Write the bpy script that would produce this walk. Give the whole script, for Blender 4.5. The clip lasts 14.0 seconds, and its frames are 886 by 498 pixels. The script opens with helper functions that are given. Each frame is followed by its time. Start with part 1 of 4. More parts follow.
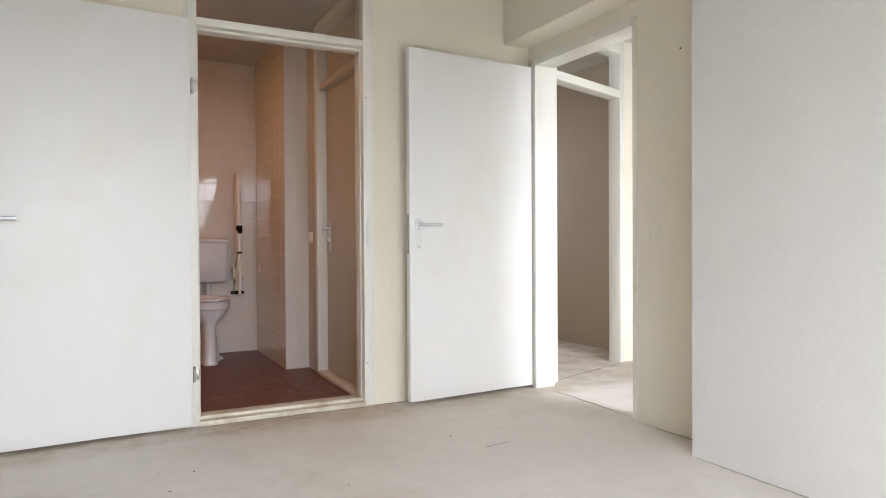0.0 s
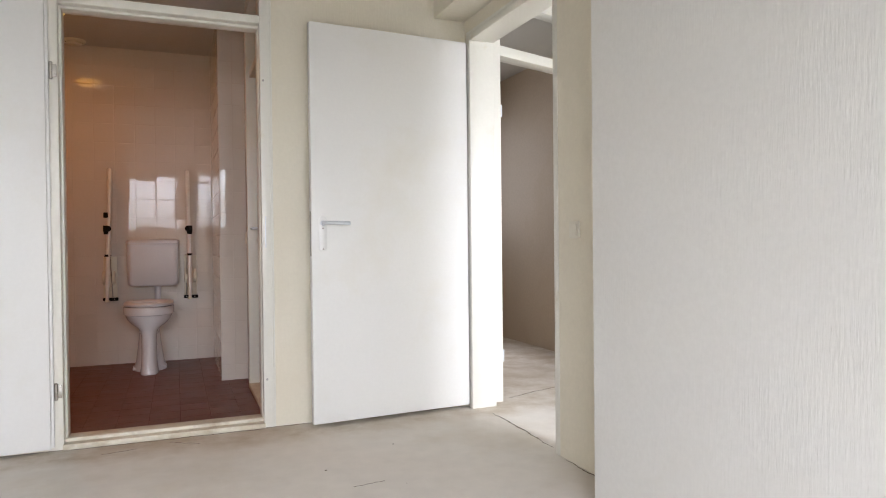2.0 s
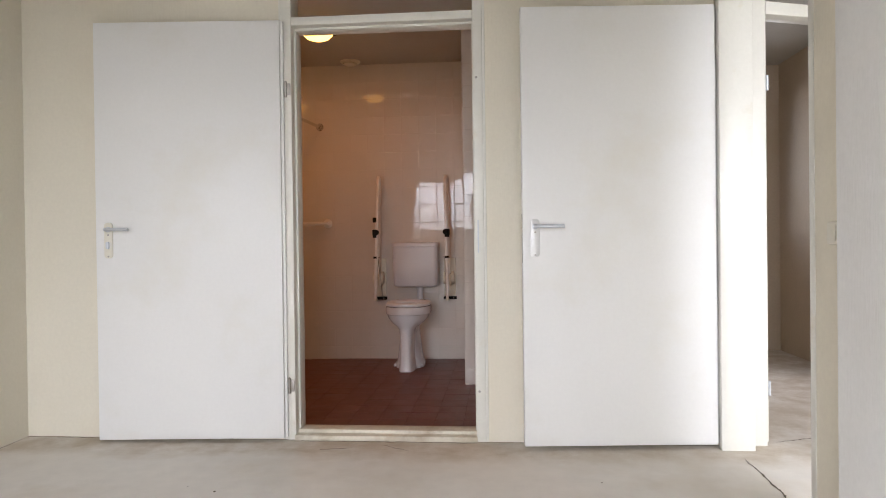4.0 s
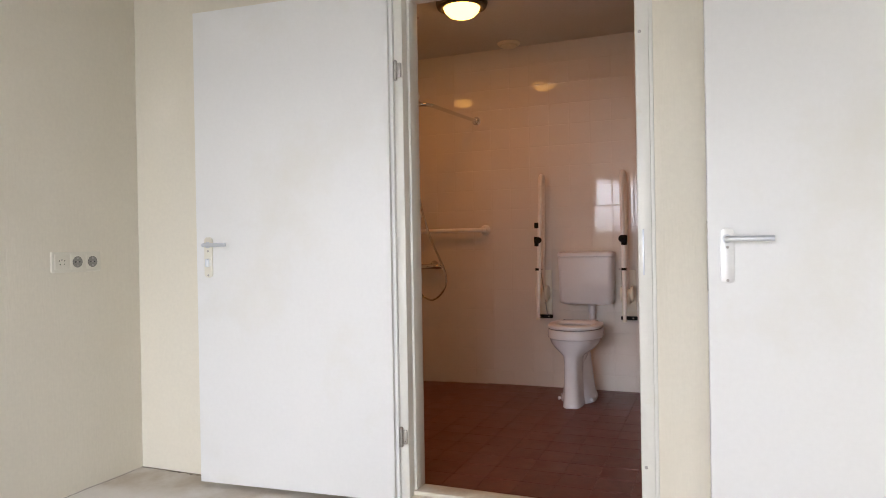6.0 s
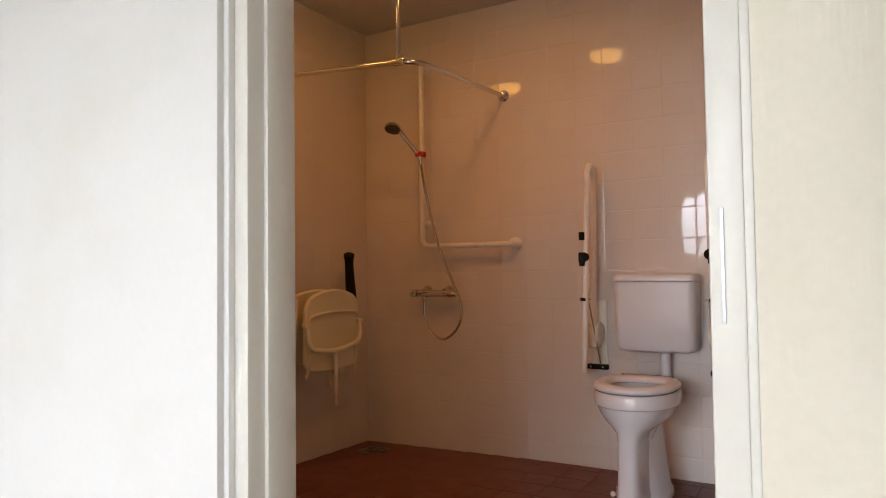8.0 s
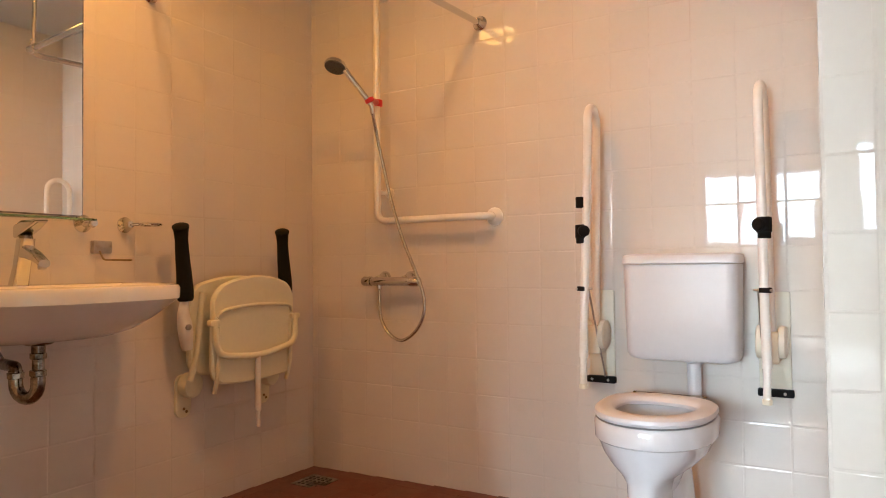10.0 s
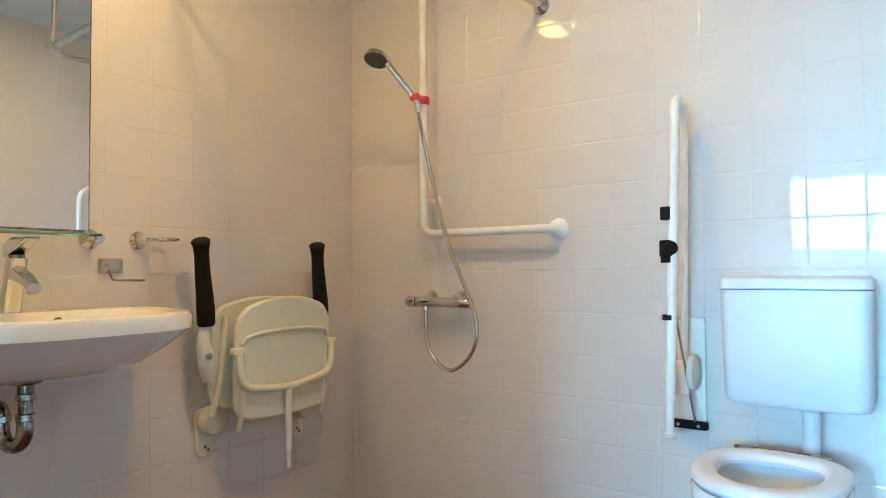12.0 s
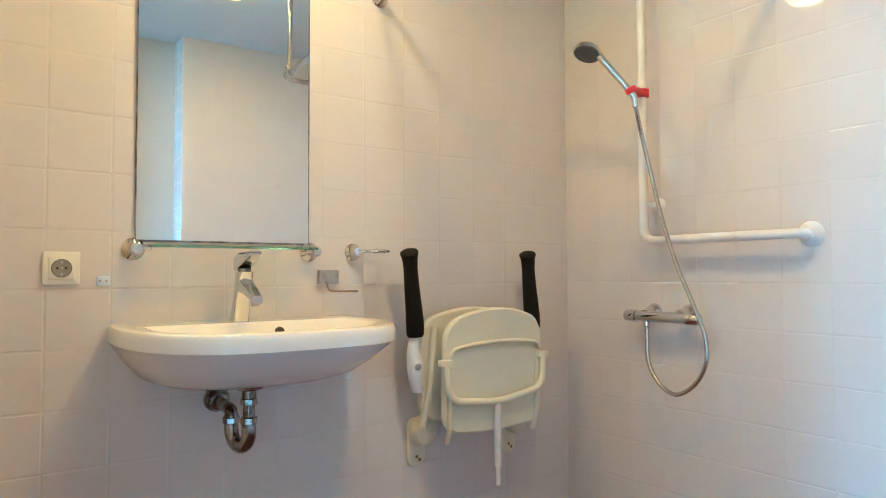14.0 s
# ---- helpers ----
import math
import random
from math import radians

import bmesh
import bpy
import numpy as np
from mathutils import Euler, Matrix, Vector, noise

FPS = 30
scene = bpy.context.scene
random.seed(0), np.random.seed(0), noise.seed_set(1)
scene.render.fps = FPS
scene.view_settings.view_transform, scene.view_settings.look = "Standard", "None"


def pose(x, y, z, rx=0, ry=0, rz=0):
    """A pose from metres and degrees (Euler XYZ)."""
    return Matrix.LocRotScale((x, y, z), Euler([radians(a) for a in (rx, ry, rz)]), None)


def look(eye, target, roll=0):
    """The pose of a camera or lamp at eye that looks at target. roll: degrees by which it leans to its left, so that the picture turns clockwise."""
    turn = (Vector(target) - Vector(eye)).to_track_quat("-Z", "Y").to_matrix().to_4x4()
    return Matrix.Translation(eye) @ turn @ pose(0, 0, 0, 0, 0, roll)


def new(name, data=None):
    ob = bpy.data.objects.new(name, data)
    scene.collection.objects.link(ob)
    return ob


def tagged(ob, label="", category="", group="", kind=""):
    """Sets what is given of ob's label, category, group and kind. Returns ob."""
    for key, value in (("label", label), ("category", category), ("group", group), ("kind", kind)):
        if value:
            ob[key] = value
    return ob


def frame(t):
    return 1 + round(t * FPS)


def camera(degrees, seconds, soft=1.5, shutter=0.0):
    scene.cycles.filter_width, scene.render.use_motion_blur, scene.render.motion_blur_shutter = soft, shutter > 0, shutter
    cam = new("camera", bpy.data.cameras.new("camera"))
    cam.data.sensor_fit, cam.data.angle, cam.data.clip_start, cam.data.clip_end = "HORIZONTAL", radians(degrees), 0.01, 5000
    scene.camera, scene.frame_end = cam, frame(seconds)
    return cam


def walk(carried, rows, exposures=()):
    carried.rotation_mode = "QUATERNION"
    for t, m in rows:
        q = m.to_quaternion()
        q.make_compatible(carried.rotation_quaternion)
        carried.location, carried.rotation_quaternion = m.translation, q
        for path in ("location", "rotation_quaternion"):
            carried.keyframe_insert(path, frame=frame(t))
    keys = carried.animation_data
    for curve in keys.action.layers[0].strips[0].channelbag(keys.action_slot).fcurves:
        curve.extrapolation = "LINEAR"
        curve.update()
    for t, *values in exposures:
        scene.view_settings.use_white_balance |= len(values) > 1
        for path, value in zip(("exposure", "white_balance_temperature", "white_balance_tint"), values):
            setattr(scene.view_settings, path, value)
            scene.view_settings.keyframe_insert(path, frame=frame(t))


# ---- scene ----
cam = camera(67.1, 14.0, 1.0)
PATH = [
    (0, (0.329, 0.199, 0.914), (1.241, 1.979, 0.893), -0.3),
    (0.5, (0.53, 0.245, 0.914), (1.429, 2.032, 0.889), -0.4),
    (1, (0.759, 0.266, 0.927), (1.645, 2.059, 0.906), -0.5),
    (1.5, (1.014, 0.259, 0.933), (1.863, 2.07, 0.911), -0.5),
    (2, (1.237, 0.311, 0.918), (1.98, 2.167, 0.894), -0.6),
    (2.5, (1.428, 0.421, 0.926), (2.018, 2.332, 0.897), -0.6),
    (3, (1.56, 0.491, 0.925), (1.921, 2.458, 0.901), -0.6),
    (3.5, (1.681, 0.533, 0.929), (1.768, 2.531, 0.913), -0.7),
    (4, (1.755, 0.56, 0.94), (1.584, 2.553, 0.924), -0.7),
    (4.2, (1.773, 0.587, 0.943), (1.515, 2.571, 0.928), -0.8),
    (6.3, (1.871, 1.549, 1.007), (1.05, 3.373, 1.005), -1.0),
    (6.5, (1.866, 1.686, 1.007), (0.995, 3.486, 1.011), -1.0),
    (7, (1.837, 2.045, 1.016), (0.887, 3.805, 1.036), -0.9),
    (7.5, (1.806, 2.421, 1.011), (0.827, 4.165, 1.044), -1.0),
    (8, (1.778, 2.744, 0.966), (0.774, 4.472, 1.039), -0.7),
    (8.5, (1.73, 3.051, 0.932), (0.701, 4.764, 1.016), -0.5),
    (9, (1.66, 3.246, 0.905), (0.638, 4.963, 0.989), -0.5),
    (9.2, (1.644, 3.321, 0.906), (0.62, 5.038, 0.972), -0.6),
    (11.3, (1.403, 3.84, 0.946), (0.338, 5.533, 0.99), -0.3),
    (11.5, (1.397, 3.861, 0.95), (0.308, 5.538, 1.004), -0.4),
    (12, (1.346, 3.861, 0.971), (0.193, 5.494, 1.039), -0.4),
    (12.5, (1.338, 3.907, 0.977), (0.046, 5.431, 1.06), -0.4),
    (13, (1.32, 3.949, 0.984), (-0.091, 5.364, 1.067), -0.4),
    (13.5, (1.299, 3.97, 1.002), (-0.23, 5.257, 1.073), -0.2),
    (14, (1.303, 4.014, 1.004), (-0.333, 5.161, 1.079), -0.2),
]
EXPOSURES = [(0.0, -0.02, 6300, 15), (2.0, -0.14, 6340, 16), (4.2, -0.18, 6380, 17), (6.3, 0.08, 6250, 17), (7.5, 0.22, 6200, 16), (8.5, 0.76, 6350, 14), (9.0, 1.32, 6400, 12), (9.2, 1.35, 6350, 11), (11.3, 1.85, 3860, -18), (12.5, 2.02, 3480, -21), (14.0, 2.28, 3230, -20)]
walk(cam, [(t, look(eye, target, roll)) for t, eye, target, roll in PATH], EXPOSURES)

# ---- world and large lights ----
world = bpy.data.worlds.new("sky")
scene.world = world
world.use_nodes = True
wn = world.node_tree.nodes
sky = wn.new("ShaderNodeTexSky")
sky.sky_type, sky.sun_disc = "NISHITA", False
sky.sun_elevation, sky.sun_rotation = radians(42), radians(20)
world.node_tree.links.new(sky.outputs[0], wn["Background"].inputs[0])
wn["Background"].inputs[1].default_value = 0.1

sun = new("sun", bpy.data.lights.new("sun", "SUN"))
sun.data.energy, sun.data.angle, sun.data.color = 0.8, radians(15), (1, 0.95, 0.88)
sun.matrix_world = look((0, 40, 40), (0, 0, 0))


def window_light(name, centre, target, w, h, power, color=(0.90, 0.955, 1.0)):
    lamp = new(name, bpy.data.lights.new(name, "AREA"))
    lamp.data.shape, lamp.data.size, lamp.data.size_y = "RECTANGLE", w, h
    lamp.data.energy, lamp.data.color, lamp.data.spread = power, color, radians(116)
    lamp.matrix_world = look(centre, target)
    return lamp


window_light("window_daylight", (0.40, -2.27, 1.68), (0.40, -1.0, 0.02), 1.76, 1.45, 122)
window_light("window_daylight", (1.98, -2.27, 1.68), (1.98, -1.0, 0.02), 0.62, 1.45, 47)
window_light("hall_daylight", (3.60, 0.22, 1.55), (3.60, 3, -0.2), 1.2, 1.3, 62)
# Added lamp at an unseen, assumed opening; brightens the wall past the hall.
window_light("room_fill", (3.45, 6.43, 1.6), (3.45, 3, 0.9), 1.0, 1.1, 7.0)

LAMPS = [(0.545, 4.99), (-0.31, 4.66)]
for (x, y), watts in zip(LAMPS, (4.4, 2.5)):
    bulb = new("lamp_bulb", bpy.data.lights.new("lamp_bulb", "AREA"))
    bulb.data.shape, bulb.data.size = "DISK", 0.17
    bulb.data.energy, bulb.data.color = watts, (1.0, 0.36, 0.07)
    bulb.matrix_world = look((x, y, 2.352), (x, y + 0.0001, 0))

# ---- materials ----


def noise_tex(nt, vec, scale, detail=4.0, rough=0.55, stretch=None):
    n = nt.nodes.new("ShaderNodeTexNoise")
    n.inputs["Scale"].default_value, n.inputs["Detail"].default_value, n.inputs["Roughness"].default_value = scale, detail, rough
    if stretch:
        m = nt.nodes.new("ShaderNodeMapping")
        m.inputs["Scale"].default_value = stretch
        nt.links.new(vec, m.inputs["Vector"])
        vec = m.outputs[0]
    nt.links.new(vec, n.inputs["Vector"])
    return n.outputs["Fac"]


def ramp(nt, fac, lo, hi):
    m = nt.nodes.new("ShaderNodeMapRange")
    m.inputs["From Min"].default_value, m.inputs["From Max"].default_value = lo, hi
    nt.links.new(fac, m.inputs["Value"])
    return m.outputs["Result"]


def blend(nt, fac, a, b):
    m = nt.nodes.new("ShaderNodeMix")
    m.data_type = "RGBA"
    for k, v in ((6, a), (7, b)):
        if isinstance(v, tuple):
            m.inputs[k].default_value = (*v, 1)
        else:
            nt.links.new(v, m.inputs[k])
    nt.links.new(fac, m.inputs[0])
    return m.outputs[2]


def material(name, color, rough=0.5, metal=0.0, dirt=None, dirt_scale=3.0, dirt_lo=0.5, dirt_hi=0.75, grain=0.04, grain_scale=60.0,
             bump=0.0, bump_scale=80.0, bump_stretch=None, bump_distance=0.002, per_object=0.0, coat=0.0, rough_var=0.08, wave=0.0):
    """A surface with a base colour, blotches of dirt, fine grain, uneven gloss and relief."""
    mt = bpy.data.materials.new(name)
    mt.use_nodes = True
    nt = mt.node_tree
    b = nt.nodes["Principled BSDF"]
    vec = nt.nodes.new("ShaderNodeTexCoord").outputs["Object"]
    if per_object:
        info = nt.nodes.new("ShaderNodeObjectInfo")
        off = nt.nodes.new("ShaderNodeVectorMath")
        off.operation = "ADD"
        mul = nt.nodes.new("ShaderNodeMath")
        mul.operation, mul.inputs[1].default_value = "MULTIPLY", 37.0
        nt.links.new(info.outputs["Random"], mul.inputs[0])
        nt.links.new(vec, off.inputs[0])
        nt.links.new(mul.outputs[0], off.inputs[1])
        vec = off.outputs[0]
    dark = tuple(c * (1 - grain * 2.2) for c in color)
    col = blend(nt, ramp(nt, noise_tex(nt, vec, grain_scale), 0.3, 0.7), dark, color)
    if dirt:
        col = blend(nt, ramp(nt, noise_tex(nt, vec, dirt_scale, 6.0, 0.62), dirt_lo, dirt_hi), col, dirt)
    if per_object:
        shade = nt.nodes.new("ShaderNodeMapRange")
        shade.inputs["To Min"].default_value, shade.inputs["To Max"].default_value = 1 - per_object, 1 + per_object
        nt.links.new(info.outputs["Random"], shade.inputs["Value"])
        hsv = nt.nodes.new("ShaderNodeHueSaturation")
        nt.links.new(shade.outputs[0], hsv.inputs["Value"])
        nt.links.new(col, hsv.inputs["Color"])
        col = hsv.outputs[0]
    nt.links.new(col, b.inputs["Base Color"])
    rr = nt.nodes.new("ShaderNodeMapRange")
    rr.inputs["To Min"].default_value, rr.inputs["To Max"].default_value = max(0.02, rough - rough_var * rough), min(1, rough + rough_var)
    nt.links.new(noise_tex(nt, vec, 7.0), rr.inputs["Value"])
    nt.links.new(rr.outputs[0], b.inputs["Roughness"])
    b.inputs["Metallic"].default_value = metal
    b.inputs["Coat Weight"].default_value = coat
    b.inputs["Coat Roughness"].default_value = 0.08
    if bump or wave:
        bp = nt.nodes.new("ShaderNodeBump")
        bp.inputs["Strength"].default_value, bp.inputs["Distance"].default_value = bump or wave, bump_distance
        nt.links.new(noise_tex(nt, vec, bump_scale, 3.0 if bump else 0.0, 0.5, bump_stretch), bp.inputs["Height"])
        nt.links.new(bp.outputs[0], b.inputs["Normal"])
    return mt


M_PAPER = material("wallpaper", (0.785, 0.738, 0.622), 0.6, dirt=(0.72, 0.65, 0.52), dirt_scale=0.9, dirt_lo=0.5, dirt_hi=0.9, bump=0.26,
                   bump_scale=1.0, bump_stretch=(150, 150, 17), bump_distance=0.003, grain=0.02)
# Lighter, cooler copy of the wallpaper; the pier's window daylight is in its colour.
M_PAPER_DAYLIT = material("daylit_wallpaper", (0.755, 0.755, 0.745), 0.6, dirt=(0.72, 0.70, 0.66), dirt_scale=0.9, dirt_lo=0.5, dirt_hi=0.9, bump=0.34,
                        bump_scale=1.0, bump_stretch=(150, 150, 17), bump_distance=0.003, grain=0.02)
M_PLASTER = material("ceiling_plaster", (0.55, 0.53, 0.495), 0.8, dirt=(0.52, 0.49, 0.44), dirt_scale=1.2, bump=0.25, bump_scale=140, grain=0.03)
M_TRIM = material("cream_gloss_paint", (0.77, 0.755, 0.69), 0.32, dirt=(0.66, 0.60, 0.46), dirt_scale=6, dirt_lo=0.62, dirt_hi=0.85, grain=0.015, bump=0.12, bump_scale=45)
M_DOOR = material("white_door_paint", (0.82, 0.818, 0.805), 0.40, dirt=(0.76, 0.74, 0.68), dirt_scale=1.6, grain=0.01, bump=0.06, bump_scale=220)
M_OLD_DOOR = material("beige_door_paint", (0.57, 0.515, 0.43), 0.35, dirt=(0.58, 0.50, 0.38), dirt_scale=3, grain=0.02)
M_SCREED = material("bare_screed", (0.73, 0.69, 0.635), 0.8, dirt=(0.56, 0.49, 0.40), dirt_scale=1.3, dirt_lo=0.50, dirt_hi=0.82, grain=0.035,
                    grain_scale=11, bump=0.10, bump_scale=18, bump_distance=0.004)
nt = M_SCREED.node_tree
bs = nt.nodes["Principled BSDF"]
plain = bs.inputs["Base Color"].links[0].from_socket
xyz = nt.nodes.new("ShaderNodeSeparateXYZ")
co = nt.nodes.new("ShaderNodeTexCoord").outputs["Object"]
nt.links.new(co, xyz.inputs[0])
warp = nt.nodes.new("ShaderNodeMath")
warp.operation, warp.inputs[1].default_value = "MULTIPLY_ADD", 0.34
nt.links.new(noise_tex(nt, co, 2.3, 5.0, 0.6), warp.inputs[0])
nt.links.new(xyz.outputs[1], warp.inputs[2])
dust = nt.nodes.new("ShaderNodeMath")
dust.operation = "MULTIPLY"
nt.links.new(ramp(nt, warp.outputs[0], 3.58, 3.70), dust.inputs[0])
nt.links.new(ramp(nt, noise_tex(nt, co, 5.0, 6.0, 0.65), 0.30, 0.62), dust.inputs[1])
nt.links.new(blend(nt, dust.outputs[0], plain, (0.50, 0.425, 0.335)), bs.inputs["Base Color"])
# Beige base colour holds the warm bounced light of the room past the hall.
M_BEIGE = material("warm_bounce_wall", (0.55, 0.45, 0.34), 0.7, dirt=(0.48, 0.38, 0.27), dirt_scale=1.5, bump=0.3, bump_scale=90)
M_CRACK = material("crack_dust", (0.16, 0.125, 0.09), 0.95, grain=0.2, grain_scale=90)
M_TILE = material("glazed_white_tile", (0.66, 0.605, 0.55), 0.02, per_object=0.012, grain=0.008, wave=0.02, bump_scale=7, bump_distance=0.003,
                  dirt=(0.60, 0.53, 0.46), dirt_scale=5, dirt_lo=0.62, dirt_hi=0.95, rough_var=0.015)
M_TILE.node_tree.nodes["Principled BSDF"].inputs["Specular IOR Level"].default_value = 0.45
M_GROUT = material("tile_grout", (0.655, 0.595, 0.54), 0.7, dirt=(0.55, 0.47, 0.40), dirt_scale=2.2, dirt_lo=0.52, dirt_hi=0.75, grain=0.05)
M_QUARRY = material("red_quarry_tile", (0.155, 0.042, 0.028), 0.38, per_object=0.05, dirt=(0.12, 0.037, 0.026), dirt_scale=9, grain=0.12, grain_scale=40,
                    bump=0.15, bump_scale=60, rough_var=0.2)
M_QGROUT = material("dark_floor_grout", (0.15, 0.048, 0.034), 0.9, dirt=(0.27, 0.16, 0.12), dirt_scale=5, dirt_lo=0.58, dirt_hi=0.7, grain=0.15)
M_PORCELAIN = material("grey_white_porcelain", (0.70, 0.695, 0.715), 0.08, grain=0.008, dirt=(0.70, 0.685, 0.69), dirt_scale=4, coat=0.3, rough_var=0.04)
M_BASIN = material("white_porcelain", (0.82, 0.79, 0.755), 0.08, grain=0.008, coat=0.3, rough_var=0.04)
M_PLASTIC = material("grey_white_plastic", (0.66, 0.655, 0.675), 0.3, grain=0.01, dirt=(0.62, 0.605, 0.62), dirt_scale=3, bump=0.05, bump_scale=200)
M_TUBE = material("white_coated_tube", (0.81, 0.79, 0.75), 0.28, grain=0.01, dirt=(0.72, 0.67, 0.58), dirt_scale=8)
M_CREAM = material("cream_plastic", (0.74, 0.69, 0.56), 0.38, grain=0.015, dirt=(0.62, 0.53, 0.36), dirt_scale=6, dirt_lo=0.58, dirt_hi=0.85)
M_SEAT = material("yellowed_seat_plastic", (0.75, 0.71, 0.52), 0.42, grain=0.015, dirt=(0.66, 0.58, 0.38), dirt_scale=7, dirt_lo=0.55, dirt_hi=0.85)
M_BLACK = material("black_rubber", (0.005, 0.005, 0.0055), 0.7, grain=0.1, bump=0.2, bump_scale=150)
M_BLACK.node_tree.nodes["Principled BSDF"].inputs["Specular IOR Level"].default_value = 0.2
M_CHROME = material("chrome", (0.66, 0.66, 0.67), 0.05, metal=1.0, grain=0.005)
M_OLD_CHROME = material("tarnished_chrome", (0.46, 0.43, 0.40), 0.18, metal=1.0, grain=0.08, dirt=(0.07, 0.05, 0.04), dirt_scale=22, dirt_lo=0.40, dirt_hi=0.60)
M_HOSE = material("ribbed_metal_hose", (0.56, 0.54, 0.51), 0.22, metal=1.0, grain=0.03)
M_ALU = material("anodised_aluminium", (0.66, 0.69, 0.73), 0.34, metal=0.6, grain=0.02)
M_PALE = material("pale_aluminium", (0.80, 0.80, 0.79), 0.36, metal=0.25, grain=0.02)
M_STEEL = material("dull_steel", (0.48, 0.46, 0.43), 0.35, metal=1.0, grain=0.05, dirt=(0.28, 0.22, 0.15), dirt_scale=30)
M_RED = material("red_plastic", (0.55, 0.012, 0.02), 0.35, grain=0.02)
M_GREYFACE = material("spray_face_rubber", (0.10, 0.10, 0.105), 0.55, grain=0.1)
M_SOCKET = material("socket_plastic", (0.76, 0.73, 0.63), 0.35, grain=0.01)
M_WELL = material("grey_outlet_plastic", (0.27, 0.26, 0.23), 0.4, grain=0.02)
M_DARK = material("dark_recess", (0.03, 0.028, 0.025), 0.7)
M_LAMPRIM = material("dark_brown_lamp_base", (0.035, 0.022, 0.015), 0.45, grain=0.1)
M_BRASS = material("old_brass", (0.30, 0.21, 0.11), 0.4, metal=0.8, grain=0.05)


def glass(name, color=(1, 1, 1), rough=0.0):
    mt = material(name, color, 0.02)
    b = mt.node_tree.nodes["Principled BSDF"]
    b.inputs["Transmission Weight"].default_value, b.inputs["IOR"].default_value = 1.0, 1.48
    for l in list(b.inputs["Roughness"].links) + list(b.inputs["Base Color"].links):
        mt.node_tree.links.remove(l)
    b.inputs["Roughness"].default_value = rough
    b.inputs["Base Color"].default_value = (*color, 1)
    return mt


M_GLASS = glass("window_glass", (0.97, 0.98, 0.97))
M_SHELF = glass("shelf_glass", (0.90, 0.97, 0.92))
M_SHELFEDGE = glass("green_glass_edge", (0.35, 0.62, 0.48), 0.15)
M_WATER = glass("still_water", (0.85, 0.92, 0.95))
M_MIRROR = material("silvered_mirror", (0.88, 0.89, 0.87), 0.015, metal=1.0, grain=0.0, rough_var=0.0)
M_LAMP = bpy.data.materials.new("lit_opal_glass")
M_LAMP.use_nodes = True
lb = M_LAMP.node_tree.nodes["Principled BSDF"]
lb.inputs["Base Color"].default_value = (0.85, 0.70, 0.45, 1)
lb.inputs["Roughness"].default_value = 0.2
lb.inputs["Emission Color"].default_value = (1.0, 0.52, 0.10, 1)
lb.inputs["Emission Strength"].default_value = 7.0

# ---- building helpers ----
OFFSET = {}


def thing(name, at, label, category, group="", kind=""):
    ob = new(name)
    ob.location = at
    ob.empty_display_size = 0.1
    OFFSET[ob.name] = Vector(at)
    return tagged(ob, label, category, group, kind)


def mesh_of(name, bm, mat, smooth=35):
    me = bpy.data.meshes.new(name)
    bmesh.ops.recalc_face_normals(bm, faces=bm.faces)
    for f in bm.faces:
        f.smooth = smooth > 0
    bm.to_mesh(me)
    bm.free()
    if smooth:
        me.set_sharp_from_angle(angle=radians(smooth))
    me.materials.append(mat)
    return me


def part(name, bm, mat, parent, label="", smooth=35):
    """Links a bmesh in world coordinates as one part under a thing or a part."""
    off = OFFSET[parent.name]
    bm.transform(Matrix.Translation(-off))
    ob = new(name, mesh_of(name, bm, mat, smooth))
    ob.parent = parent
    OFFSET[ob.name] = off
    return tagged(ob, label) if label else ob


def setting(name, bm, mat, label, category, smooth=0):
    ob = new(name, mesh_of(name, bm, mat, smooth))
    OFFSET[ob.name] = Vector((0, 0, 0))
    return tagged(ob, label, category, "", "structure")


def add(dst, src):
    me = bpy.data.meshes.new("tmp")
    src.to_mesh(me)
    src.free()
    dst.from_mesh(me)
    bpy.data.meshes.remove(me)
    return dst


def box(x0, x1, y0, y1, z0, z1, bevel=0.0, seg=2, bm=None):
    b = bmesh.new()
    bmesh.ops.create_cube(b, size=1, matrix=Matrix.Translation(((x0 + x1) / 2, (y0 + y1) / 2, (z0 + z1) / 2)) @ Matrix.Diagonal((x1 - x0, y1 - y0, z1 - z0, 1)))
    if bevel:
        bmesh.ops.bevel(b, geom=b.edges[:], offset=bevel, segments=seg, profile=0.5, affect="EDGES")
    return add(bm, b) if bm else b


def basis(axis):
    a = Vector(axis).normalized()
    u = a.orthogonal().normalized()
    return u, a.cross(u), a


def loft(rings, close=True, caps=True, bm=None):
    """Skins a row of rings of points, each with the same number of points."""
    b = bm or bmesh.new()
    rows = [[b.verts.new(p) for p in r] for r in rings]
    n = len(rows[0])
    for r0, r1 in zip(rows, rows[1:]):
        for i in range(n if close else n - 1):
            j = (i + 1) % n
            b.faces.new((r0[i], r0[j], r1[j], r1[i]))
    if caps:
        b.faces.new(rows[0][::-1])
        b.faces.new(rows[-1])
    return b


def lathe(centre, axis, profile, seg=28, bm=None, caps=True):
    """profile: (distance along the axis, radius) pairs."""
    u, v, a = basis(axis)
    c = Vector(centre)
    rings = [[c + a * d + (u * math.cos(2 * math.pi * k / seg) + v * math.sin(2 * math.pi * k / seg)) * max(r, 1e-4) for k in range(seg)] for d, r in profile]
    return loft(rings, True, caps, bm)


